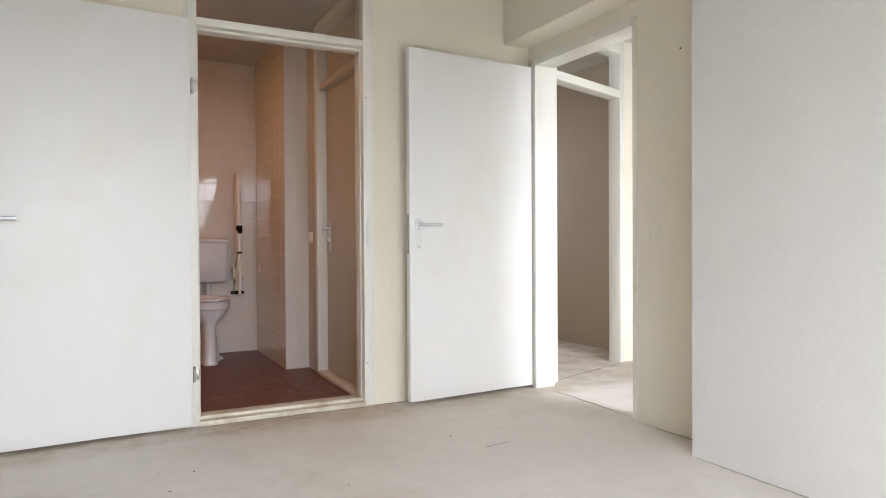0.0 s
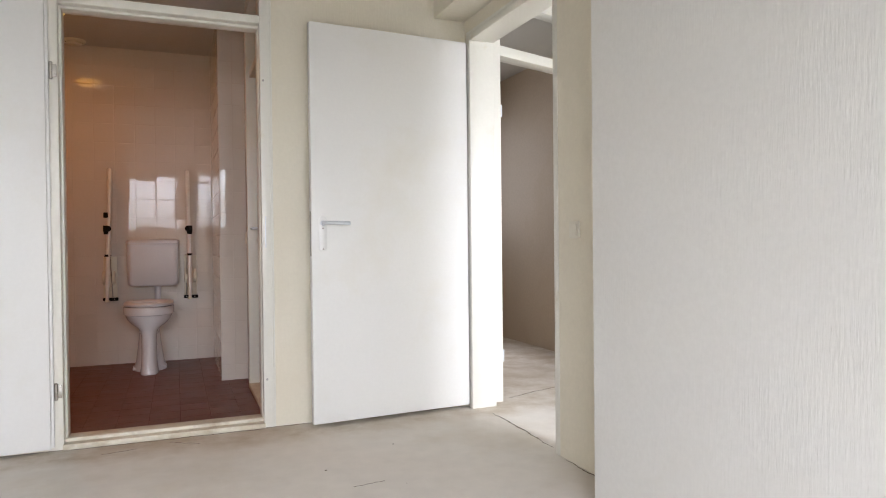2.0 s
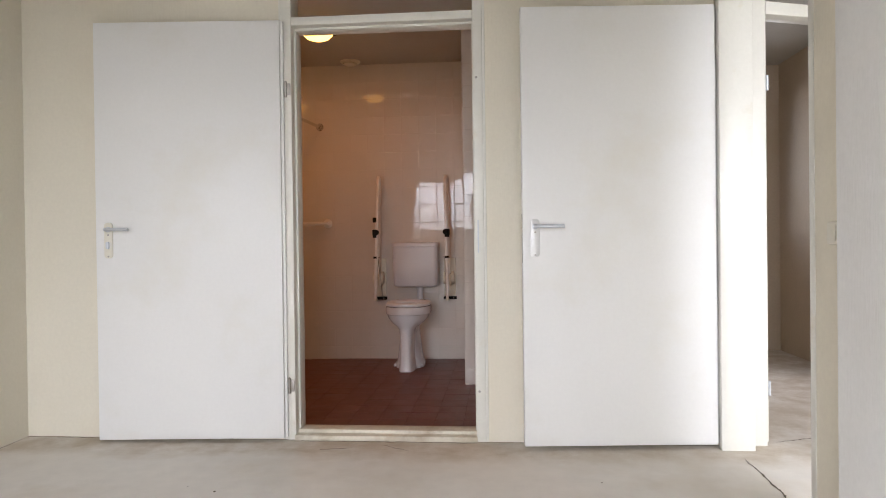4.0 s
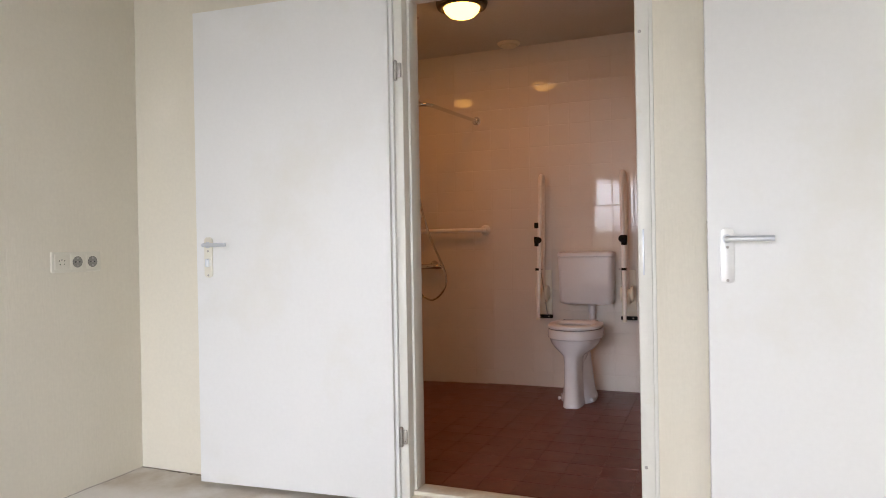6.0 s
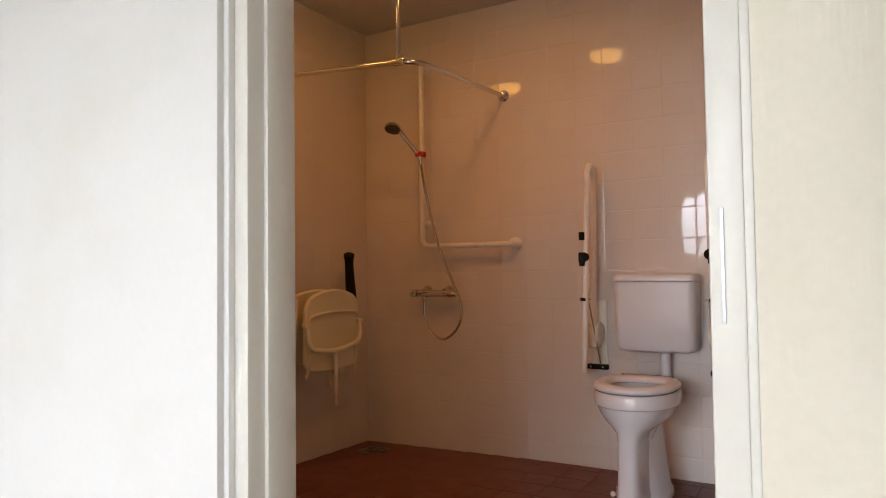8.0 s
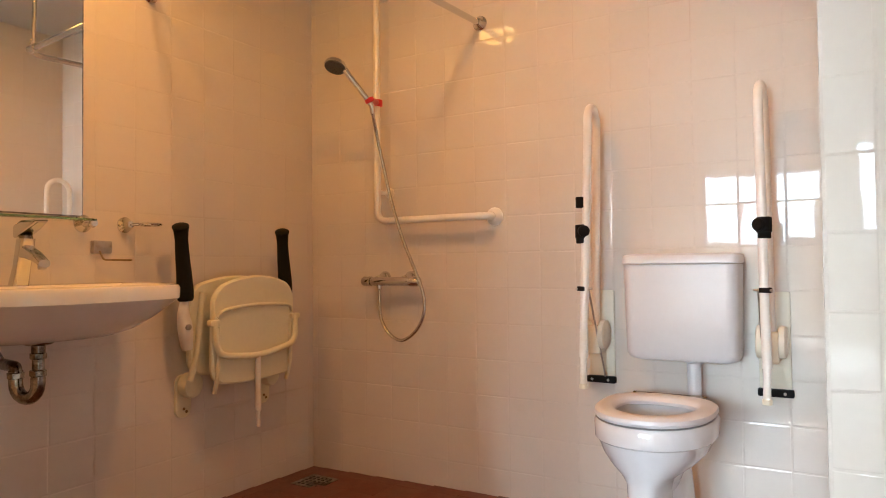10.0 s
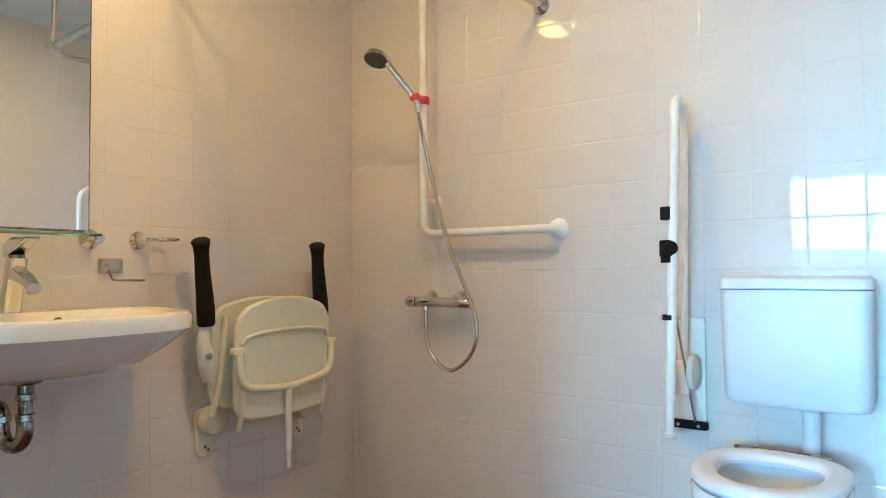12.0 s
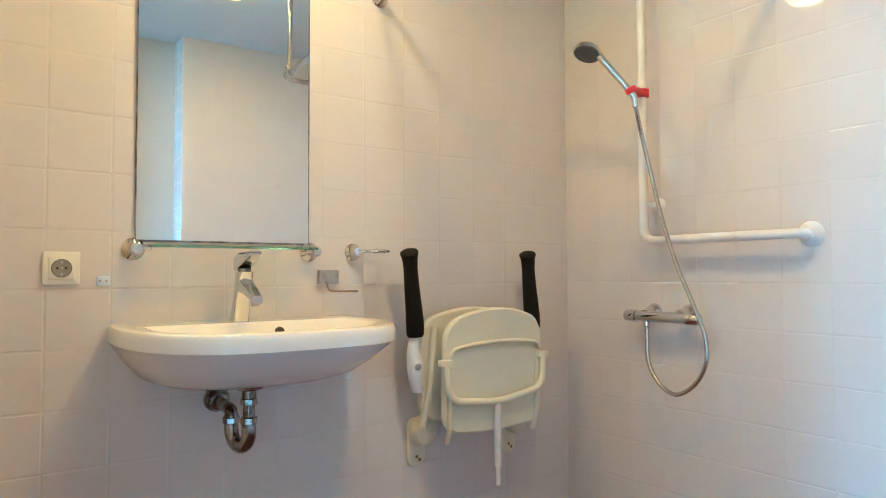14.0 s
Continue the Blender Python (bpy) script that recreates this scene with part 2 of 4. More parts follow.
def rod(p0, p1, r, seg=16, edge=0.0, bm=None):
    p0, p1 = Vector(p0), Vector(p1)
    n = (p1 - p0).length
    e = min(edge, r * 0.6, n * 0.4)
    prof = [(0, r - e), (e, r), (n - e, r), (n, r - e)] if e else [(0, r), (n, r)]
    return lathe(p0, p1 - p0, prof, seg, bm)


def bend(points, radius, steps=7):
    """Rounds the corners of a row of points."""
    pts = [Vector(p) for p in points]
    out = [pts[0]]
    for a, b, c in zip(pts, pts[1:], pts[2:]):
        d0, d1 = (a - b).normalized(), (c - b).normalized()
        r = min(radius, (a - b).length * 0.49, (c - b).length * 0.49)
        s, e = b + d0 * r, b + d1 * r
        for k in range(steps + 1):
            t = k / steps
            out.append(s * (1 - t) ** 2 + b * 2 * t * (1 - t) + e * t * t)
    out.append(pts[-1])
    return out


def spline(points, steps=10):
    p = [Vector(q) for q in points]
    p = [p[0] * 2 - p[1]] + p + [p[-1] * 2 - p[-2]]
    out = []
    for a, b, c, d in zip(p, p[1:], p[2:], p[3:]):
        for k in range(steps):
            t = k / steps
            out.append(0.5 * ((2 * b) + (c - a) * t + (2 * a - 5 * b + 4 * c - d) * t * t + (3 * b - a - 3 * c + d) * t ** 3))
    return out + [p[-2]]


def tube(points, r, seg=14, bm=None):
    pts = [Vector(p) for p in points]
    t0 = (pts[1] - pts[0]).normalized()
    u = t0.orthogonal().normalized()
    rings = []
    for i, p in enumerate(pts):
        t = (pts[min(i + 1, len(pts) - 1)] - pts[max(i - 1, 0)]).normalized()
        u = (u - t * u.dot(t)).normalized()
        v = t.cross(u)
        rr = r(i / (len(pts) - 1)) if callable(r) else r
        rings.append([p + (u * math.cos(2 * math.pi * k / seg) + v * math.sin(2 * math.pi * k / seg)) * rr for k in range(seg)])
    return loft(rings, True, True, bm)


def rounded_outline(w, h, r, n=6):
    """Outline of a rounded rectangle about the origin."""
    out = []
    for cx, cy, a0 in ((w / 2 - r, h / 2 - r, 0), (-w / 2 + r, h / 2 - r, 90), (-w / 2 + r, -h / 2 + r, 180), (w / 2 - r, -h / 2 + r, 270)):
        for k in range(n + 1):
            a = radians(a0 + 90 * k / n)
            out.append((cx + r * math.cos(a), cy + r * math.sin(a)))
    return out


def slab(centre, axis, up, w, h, t, r, soft=0.003, n=6, bm=None):
    """A plate with rounded corners; axis: its outward direction, up: its height, t: thickness outwards from centre."""
    a, up = Vector(axis).normalized(), Vector(up).normalized()
    side = up.cross(a)
    c = Vector(centre)
    rings = []
    for d, s in ((0, 0), (t - soft, 0), (t - soft * 0.3, soft * 0.3), (t, soft)):
        rings.append([c + a * d + side * x + up * y for x, y in rounded_outline(w - 2 * s, h - 2 * s, max(r - s, 0.0005), n)])
    return loft(rings, True, True, bm)


def screws(places, axis, r, parent, mat=None):
    for p in places:
        part("screw", lathe(p, axis, [(-0.001, r), (0.0008, r), (0.0016, r * 0.6), (0.0012, r * 0.25)], 10), mat or M_STEEL, parent)


# ---- plan ----
CEIL = 2.42
WEST, BWEST = -0.615, -0.643     # west wall, bedroom and bathroom side
NORTH = 3.715                    # partition, bedroom side
BNORTH = 5.996                   # bathroom's tiled back wall
DUCT, BEAST = 1.511, 1.682       # tiled duct, bathroom's east wall
PIER, EAST = 2.560, 2.742        # bedroom's east wall and the niche in it
SOUTH = -2.20
GAP = 0.0005

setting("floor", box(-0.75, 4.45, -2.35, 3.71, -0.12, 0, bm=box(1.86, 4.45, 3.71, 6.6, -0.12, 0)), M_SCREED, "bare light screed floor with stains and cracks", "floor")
def floor_fall(x, y):
    """Height of the bathroom floor, which falls gently to the shower drain."""
    return -0.024 * min(1, max(0, (0.5 - x) / 1.1)) * min(1, max(0, (y - 5.0) / 0.95))


b = bmesh.new()
bmesh.ops.create_grid(b, x_segments=24, y_segments=24, size=0.5, matrix=Matrix.Translation((0.555, 4.905, 0)) @ Matrix.Diagonal((2.61, 2.39, 1, 1)))
for v in b.verts:
    v.co.z = floor_fall(v.co.x, v.co.y) - 0.0026
for f in bmesh.ops.extrude_face_region(b, geom=b.faces[:])["geom"]:
    if isinstance(f, bmesh.types.BMVert):
        f.co.z = -0.12
floor_bath = setting("floor_bathroom", b, M_QGROUT, "dark red quarry tile bathroom floor", "floor")
setting("ceiling", box(-0.80, 4.45, -2.35, 6.6, CEIL, CEIL + 0.12), M_PLASTER, "plain off-white plastered ceiling", "ceiling")

wall_west = setting("wall_west", box(-0.75, WEST, -2.35, 3.80, 0, CEIL), M_PAPER, "cream textured wallpaper wall", "wall")
wall_bath_west = setting("wall_bathroom_west", box(-0.75, BWEST - GAP, 3.80, 6.1, -0.06, CEIL), M_GROUT, "white glazed tile wall beside the shower", "wall")
wall_bath_north = setting("wall_bathroom_north", box(-0.75, 1.86, BNORTH + GAP, 6.12, -0.06, CEIL), M_GROUT, "white glazed tile wall behind the toilet", "wall")
wall_duct = setting("wall_duct", box(DUCT + GAP, 1.86, 5.0 + GAP, BNORTH, -0.01, CEIL), M_GROUT, "tiled duct casing in the bathroom corner", "wall")
b = box(BEAST, 1.80, 4.77, 5.0 + GAP, -0.01, CEIL)
box(BEAST, 1.80, 3.815, 3.88, -0.01, CEIL, bm=b)
wall_bath_east = setting("wall_bathroom_east", b, M_PLASTER, "painted wall strip beside the inner door", "wall")
b = box(-0.72, 0.715, NORTH, 3.815, 0, CEIL)
box(1.68, 2.86, NORTH, 3.815, 0, CEIL, bm=b)
setting("wall_north", b, M_PAPER, "cream textured wallpaper wall with a doorway", "wall")
setting("wall_east_pier", box(PIER, 2.86, -2.35, 2.238, 0, CEIL), M_PAPER_DAYLIT, "wallpaper pier with cool daylight put into its colour, fine upright relief", "wall")
b = box(EAST, 2.86, 2.238, 2.7535, 0, CEIL)
box(EAST, 2.86, 3.66, NORTH, 0, CEIL, bm=b)
box(EAST, 2.86, 2.7535, 3.66, 2.025, 2.13, bm=b)
box(PIER, 2.86, 2.238, NORTH, 2.13, CEIL, bm=b)
setting("wall_east", b, M_PAPER, "cream textured wallpaper niche with a lowered beam", "wall")
# south wall with two window openings
b = box(-0.75, -0.50, SOUTH - 0.15, SOUTH, 0, CEIL)
for x0, x1, z0, z1 in ((1.30, 1.65, 0, CEIL), (2.32, 2.86, 0, CEIL), (-0.50, 1.30, 0, 1.10), (-0.50, 1.30, 2.30, CEIL), (1.65, 2.32, 0, 1.10), (1.65, 2.32, 2.30, CEIL)):
    box(x0, x1, SOUTH - 0.15, SOUTH, z0, z1, bm=b)
setting("wall_south", b, M_PAPER, "cream textured wallpaper wall with two windows", "wall")
# hall and the room past it
b = box(2.86, 3.0, 0.15, 0.30, 0, CEIL)
for x0, x1, z0, z1 in ((4.2, 4.45, 0, CEIL), (3.0, 4.2, 0, 0.9), (3.0, 4.2, 2.2, CEIL)):
    box(x0, x1, 0.15, 0.30, z0, z1, bm=b)
setting("wall_hall_south", b, M_PAPER, "white hall wall with a window", "wall")
setting("wall_hall_east", box(4.30, 4.42, 0.30, 4.12, 0, CEIL), M_PAPER, "white hall wall", "wall")
setting("wall_hall_north", box(3.83, 4.30, 4.075, 4.16, 0, CEIL), M_PAPER, "white hall wall beside the inner doorway", "wall")
setting("wall_room_east", box(4.12, 4.24, 4.16, 6.6, 0, CEIL), M_BEIGE, "plain wall of the room past the hall, warm bounced light in its beige", "wall")
# Unseen north end; its opening is assumed, to go with the room's added lamp.
b = box(2.6, 2.95, 6.45, 6.55, 0, CEIL)
for x0, x1, z0, z1 in ((3.95, 4.3, 0, CEIL), (2.95, 3.95, 0, 1.05), (2.95, 3.95, 2.15, CEIL)):
    box(x0, x1, 6.45, 6.55, z0, z1, bm=b)
box(2.70, 2.86, 3.815, 6.5, 0, CEIL, bm=b)
setting("wall_room_west", b, M_BEIGE, "plain wall of the room past the hall, warm bounced light in its beige", "wall")


def window(name, x0, x1, z0, z1, y, label):
    """A fixed window in an opening of the south side, with frame, pane and sill."""
    w = thing(name, ((x0 + x1) / 2, y, z0), label, "window", kind="structure")
    f = 0.05
    for p in ((x0, x1, z0, z0 + f), (x0, x1, z1 - f, z1), (x0, x0 + f, z0 + f, z1 - f), (x1 - f, x1, z0 + f, z1 - f)):
        part("window_frame", box(p[0], p[1], y - 0.10, y - 0.04, p[2], p[3], 0.003), M_TRIM, w)
    part("window_sill", box(x0 - 0.02, x1 + 0.02, y - 0.04, y + 0.06, z0 - 0.03, z0 - 0.002, 0.004), M_TRIM, w)
    pane = part("pane", box(x0 + f, x1 - f, y - 0.062, y - 0.058, z0 + f, z1 - f), M_GLASS, w)
    pane.visible_shadow = False


window("window_1", -0.50, 1.30, 1.10, 2.30, SOUTH + 0.02, "cream painted bedroom window")
window("window_2", 1.65, 2.32, 1.10, 2.30, SOUTH + 0.02, "narrow cream painted bedroom window")
window("window_3", 3.0, 4.2, 0.9, 2.2, 0.30, "white painted hall window")

# ---- door frames and doors ----


def hinge(parent, x, y, z, side=1, h=0.078):
    """A pin hinge with a flag on the frame."""
    hg = part("hinge", lathe((x, y, z - h / 2), (0, 0, 1), [(0, 0.005), (0.003, 0.0075), (h * 0.44, 0.0075), (h * 0.45, 0.006), (h * 0.47, 0.006), (h * 0.48, 0.0075), (h - 0.003, 0.0075), (h, 0.004)], 12), M_STEEL, parent, "steel pin hinge")
    part("flag", slab((x + side * 0.014, y + 0.004, z), (0, -1, 0), (0, 0, 1), 0.018, h * 0.72, 0.005, 0.004, 0.001, 3), M_STEEL, hg)
    screws([(x + side * 0.015, y - 0.0012, z + d) for d in (-h * 0.22, h * 0.22)], (0, -1, 0), 0.004, hg)


frame_1 = thing("door_frame_1", (1.2, 3.75, 0), "cream painted bathroom door frame with a glazed transom", "door frame", kind="structure")
Y0, Y1 = NORTH - 0.006, 3.842
for x0, x1, s in ((0.715, 0.762, 1), (1.634, 1.680, -1)):
    bm = box(x0, x1, Y0, Y1, 0, CEIL, 0.004)
    stop = (x1 - 0.002, x1 + 0.010) if s > 0 else (x0 - 0.005, x0 + 0.002)
    box(stop[0], stop[1], Y0 + 0.046, Y1 - 0.004, 0.042, 1.997, 0.003, bm=bm)
    lip = (x0 - 0.014, x0 + 0.002) if s > 0 else (x1 - 0.002, x1 + 0.012)
    box(lip[0], lip[1], Y0 + 0.003, NORTH + 0.003, 0, CEIL, 0.003, bm=bm)
    part("post", bm, M_TRIM, frame_1)
bm = box(0.762, 1.634, Y0, Y1, 1.998, 2.038, 0.004)
box(0.762, 1.634, Y0 + 0.046, Y1 - 0.004, 1.986, 2.000, 0.003, bm=bm)
part("transom_bar", bm, M_TRIM, frame_1)
part("head", box(0.762, 1.634, Y0, Y1, 2.36, CEIL, 0.004), M_TRIM, frame_1)
part("pane", box(0.760, 1.636, 3.764, 3.768, 2.036, 2.362), M_GLASS, frame_1, "clear transom glass")
for z0, z1 in ((2.038, 2.049), (2.349, 2.36)):
    part("glazing_bead", box(0.762, 1.634, 3.750, 3.764, z0, z1, 0.002), M_TRIM, frame_1)
M_SILL = material("worn_cream_sill", (0.70, 0.65, 0.54), 0.45, dirt=(0.42, 0.34, 0.24), dirt_scale=8, dirt_lo=0.48, dirt_hi=0.78, grain=0.04)
bm = box(0.757, 1.639, 3.698, 3.835, 0.0, 0.026, 0.004)
box(0.757, 1.639, 3.745, 3.835, 0.02, 0.042, 0.004, bm=bm)
part("threshold", bm, M_SILL, frame_1, "worn cream stone threshold")
part("strike_plate", slab((1.652, Y0, 0.972), (0, -1, 0), (0, 0, 1), 0.0055, 0.155, 0.0035, 0.001, 0.0008, 3), M_ALU, frame_1, "narrow aluminium strike plate")
for z in (0.24, 1.72):
    part("screw_cap", lathe((1.650, Y0, z), (0, -1, 0), [(0, 0.006), (0.001, 0.005)], 10), M_STEEL, frame_1)
for z in (1.69, 0.265):
    hinge(frame_1, 0.736, 3.697, z, 1)


def lever_set(door, x, y, z, normal, reach, plate_mat, thumb_turn):
    """A lever handle on a long plate; reach: signed length of the lever along x."""
    n = Vector(normal)
    c = Vector((x, y, z))
    plate = part("handle_plate", slab(c - Vector((0, 0, 0.052)), n, (0, 0, 1), 0.040, 0.170, 0.007, 0.015, 0.002, 6), plate_mat, door, "long handle plate")
    lever = part("lever", tube(bend([c + n * 0.004, c + n * 0.048, c + n * 0.050 + Vector((reach, 0, -0.001))], 0.016), 0.0085, 14), M_ALU, door, "aluminium lever")
    part("collar", lathe(c + n * 0.006, n, [(0, 0.0135), (0.006, 0.013), (0.008, 0.010)], 18), M_ALU, lever)
    if thumb_turn:
        part("thumb_turn", slab(c + n * 0.006 - Vector((0, 0, 0.075)), n, (0, 0, 1), 0.014, 0.034, 0.016, 0.006, 0.003, 5), M_ALU, plate, "round thumb turn")
        part("rose", lathe(c + n * 0.006 - Vector((0, 0, 0.075)), n, [(0, 0.019), (0.003, 0.018)], 20), M_TRIM, plate)
    screws([c + n * 0.007 + Vector((0, 0, d)) for d in (-0.026, -0.128)], n, 0.0045, plate)


def door_leaf(name, hinge_end, free_end, z0, z1, label, thick=0.039):
    """An open flush door; its visible face runs from hinge_end to free_end (x, y). Built along x, then turned about the hinge."""
    d = Vector((*free_end, 0)) - Vector((*hinge_end, 0))
    w = d.length
    dr = thing(name, (*hinge_end, 0), label, "door")
    OFFSET[dr.name] = Vector((0, 0, 0))
    s = 1 if d.x > 0 else -1
    x0, x1 = sorted((0, s * w))
    bm = box(x0, x1, 0, thick, z0, z1, 0.0022)
    lip = sorted((-s * 0.013, s * 0.004))
    box(lip[0], lip[1], 0.018, thick - 0.001, z0, z1 + 0.001, 0.002, bm=bm)
    part("leaf", bm, M_DOOR, dr)
    part("latch", box(s * w - s * 0.001 - 0.002, s * w - s * 0.001 + 0.002, 0.011, 0.029, 0.995, 1.022, 0.001), M_BRASS, dr, "dark brass latch")
    part("lock_face", box(s * w - 0.0012, s * w + 0.0012, 0.008, 0.031, 0.85, 1.07, 0.0006), M_STEEL, dr)
    dr.rotation_euler = (0, 0, math.atan2(d.y * s, d.x * s))
    return dr, s, w


d1, s, w = door_leaf("bathroom_door", (0.716, 3.672), (-0.172, 3.604), 0.018, 2.014, "white flush bathroom door swung open against the wall")
lever_set(d1, s * (w - 0.062), 0.0, 1.026, (0, -1, 0), 0.115, M_SOCKET, True)
d2, s, w = door_leaf("bedroom_door", (2.722, 3.652), (1.856, 3.582), 0.021, 1.997, "white flush bedroom door standing open along the wall")
lever_set(d2, s * (w - 0.055), 0.0, 1.012, (0, -1, 0), 0.125, M_PALE, False)

frame_2 = thing("door_frame_2", (2.80, 3.2, 0), "cream painted bedroom door frame in the niche", "door frame", kind="structure")
for y0, y1, proud in ((3.625, 3.672, 0.012), (2.752, 2.788, 0.003)):
    part("post", box(EAST - proud, 2.875, y0, y1, 0, 2.04, 0.004), M_TRIM, frame_2)
part("head", box(EAST - 0.012, 2.875, 2.788, 3.625, 2.002, 2.04, 0.004), M_TRIM, frame_2)
part("head_trim", box(EAST - 0.010, EAST + 0.004, 2.752, 3.672, 2.0402, 2.056, 0.003), M_TRIM, frame_2)
part("reveal_board", box(2.872, 2.958, 3.706, 3.764, 0, CEIL, 0.004), M_TRIM, frame_2)
part("strike_plate", slab((2.80, 2.7885, 1.0), (0, 1, 0), (0, 0, 1), 0.022, 0.20, 0.0015, 0.004, 0.0005, 3), M_STEEL, frame_2)
for z in (1.69, 0.28):
    part("hinge", lathe((2.742, 3.648, z - 0.05), (0, 0, 1), [(0, 0.005), (0.003, 0.008), (0.097, 0.008), (0.1, 0.005)], 12), M_STEEL, frame_2, "steel pin hinge")

# inner doorway past the hall, set at an angle
frame_3 = thing("door_frame_3", (2.957, 3.764, 0), "cream inner door frame with a glazed transom", "door frame", kind="structure")
OFFSET[frame_3.name] = Vector((0, 0, 0))
L3 = 0.925
for x0, x1 in ((0, 0.035), (L3 - 0.03, L3 + 0.03)):
    bm = box(x0, x1, 0, 0.10, 0, CEIL, 0.004)
    if x0 == 0:
        box(x1 - 0.002, x1 + 0.012, 0.05, 0.096, 0, 1.985, 0.003, bm=bm)
    part("post", bm, M_TRIM, frame_3)
part("transom_bar", box(0.035, L3 - 0.03, 0, 0.10, 1.985, 2.045, 0.004), M_TRIM, frame_3)
part("head", box(0.035, L3 - 0.03, 0, 0.10, 2.31, CEIL, 0.004), M_TRIM, frame_3)
part("pane", box(0.033, L3 - 0.028, 0.048, 0.052, 2.043, 2.312), M_GLASS, frame_3, "clear transom glass").visible_shadow = False
for z in (1.665, 0.251):
    hg = part("hinge", slab((0.0345, 0.016, z), (1, 0, 0), (0, 0, 1), 0.028, 0.07, 0.003, 0.004, 0.001, 3), M_ALU, frame_3, "aluminium hinge plate with no door on it")
    part("pin", rod((0.037, -0.004, z - 0.035), (0.037, -0.004, z + 0.035), 0.006, 10, 0.002), M_ALU, hg)
    screws([(0.0378, 0.016, z + d) for d in (-0.02, 0.02)], (1, 0, 0), 0.004, hg)
frame_3.rotation_euler = (0, 0, radians(19))

# closed inner door in the bathroom's east wall
door_3 = thing("door_3", (1.70, 4.3, 0), "closed beige bathroom side door with a panel above", "door", kind="structure")
X0 = BEAST - 0.018
for y0, y1 in ((4.715, 4.77), (3.846, 3.90)):
    part("post", box(X0, 1.80, y0, y1, 0, CEIL, 0.004), M_TRIM, door_3)
part("leaf", box(1.735, 1.775, 3.902, 4.713, 0.030, 1.965, 0.002), M_OLD_DOOR, door_3, "beige painted leaf")
part("transom_bar", box(X0 + 0.022, 1.80, 3.90, 4.715, 1.967, 2.012, 0.004), M_OLD_DOOR, door_3)
part("transom_panel", box(1.74, 1.76, 3.90, 4.715, 2.012, 2.36, 0.002), M_PLASTER, door_3)
part("head", box(X0, 1.80, 3.90, 4.715, 2.36, CEIL, 0.004), M_TRIM, door_3)
part("threshold", box(X0 - 0.006, 1.80, 3.90, 4.715, 0.0, 0.026, 0.004), M_SILL, door_3)
pl = part("handle_plate", slab((1.735, 4.652, 0.955), (-1, 0, 0), (0, 0, 1), 0.04, 0.20, 0.007, 0.015, 0.002), M_ALU, door_3, "aluminium handle plate")
part("lever", tube(bend([(1.73, 4.652, 1.01), (1.682, 4.652, 1.01), (1.68, 4.532, 1.008)], 0.016), 0.0085), M_ALU, door_3, "aluminium lever")
part("thumb_turn", lathe((1.728, 4.652, 0.935), (-1, 0, 0), [(0, 0.019), (0.004, 0.018), (0.010, 0.014), (0.016, 0.012)], 20), M_TRIM, pl, "round white thumb turn")

# ---- bedroom fittings ----


def socket_insert(parent, c, n, up=Vector((0, 0, 1)), r=0.0195):
    """A round earthed outlet well with two holes and earth clips."""
    side = up.cross(n)
    rim = r + 0.0025
    well = part("outlet", lathe(c, n, [(-0.001, rim), (0.0012, rim), (0.0016, rim - 0.0012), (0.0007, r - 0.002), (0.0005, 0.001)], 28), M_WELL, parent, "round grey earthed outlet")
    part("ring_gap", lathe(c, n, [(-0.001, rim + 0.0014), (0.0004, rim + 0.0013), (0.0005, rim + 0.0002)], 28), M_DARK, well)
    for d in (-0.0095, 0.0095):
        part("hole", lathe(c + side * d, n, [(0, 0.0031), (0.0012, 0.0029)], 10), M_DARK, well)
    part("centre_screw", lathe(c, n, [(0, 0.0030), (0.0013, 0.0026)], 10), M_STEEL, well)
    for d in (-1, 1):
        part("earth_clip", slab(c + up * d * (r - 0.004), n, up, 0.006, 0.007, 0.0028, 0.001, 0.0005, 2), M_STEEL, well)


so = thing("wall_socket", (WEST, 3.382, 0.965), "cream triple wall socket on textured wallpaper", "socket", group="wall sockets")
part("cover_frame", slab((WEST, 3.382, 0.965), (1, 0, 0), (0, 0, 1), 0.235, 0.084, 0.007, 0.006, 0.003), M_SOCKET, so)
for k in (-1, 0, 1):
    c = Vector((WEST + 0.007, 3.382 + k * 0.073, 0.965))
    part("insert", slab(c, (1, 0, 0), (0, 0, 1), 0.062, 0.062, 0.003, 0.004, 0.001), M_SOCKET, so)
    if k == 0 or k == 1:
        socket_insert(so, c + Vector((0.003, 0, 0)), Vector((1, 0, 0)))
    else:
        for dy, dz in ((-0.012, 0.006), (0.0, 0.010), (0.012, 0.006), (-0.008, -0.008), (0.010, -0.008)):
            part("pin_hole", lathe(c + Vector((0.003, dy, dz)), (1, 0, 0), [(0, 0.0026), (0.0003, 0.0022)], 10), M_DARK, so)

sw = thing("light_switch", (EAST, 2.625, 0.957), "small cream light switch on the wall", "switch", group="switches")
part("cover_frame", slab((EAST, 2.625, 0.957), (-1, 0, 0), (0, 0, 1), 0.068, 0.068, 0.009, 0.006, 0.003), M_SOCKET, sw)
part("rocker", slab((EAST - 0.009, 2.625, 0.957), (-1, 0, 0), (0.02, 0, 1), 0.048, 0.048, 0.005, 0.003, 0.001), M_SOCKET, sw)
sw2 = thing("light_switch", (BEAST, 4.925, 0.95), "small cream light switch on bathroom tiles", "switch", group="switches")
part("cover_frame", slab((BEAST, 4.925, 0.95), (-1, 0, 0), (0, 0, 1), 0.078, 0.080, 0.009, 0.006, 0.003), M_SOCKET, sw2)
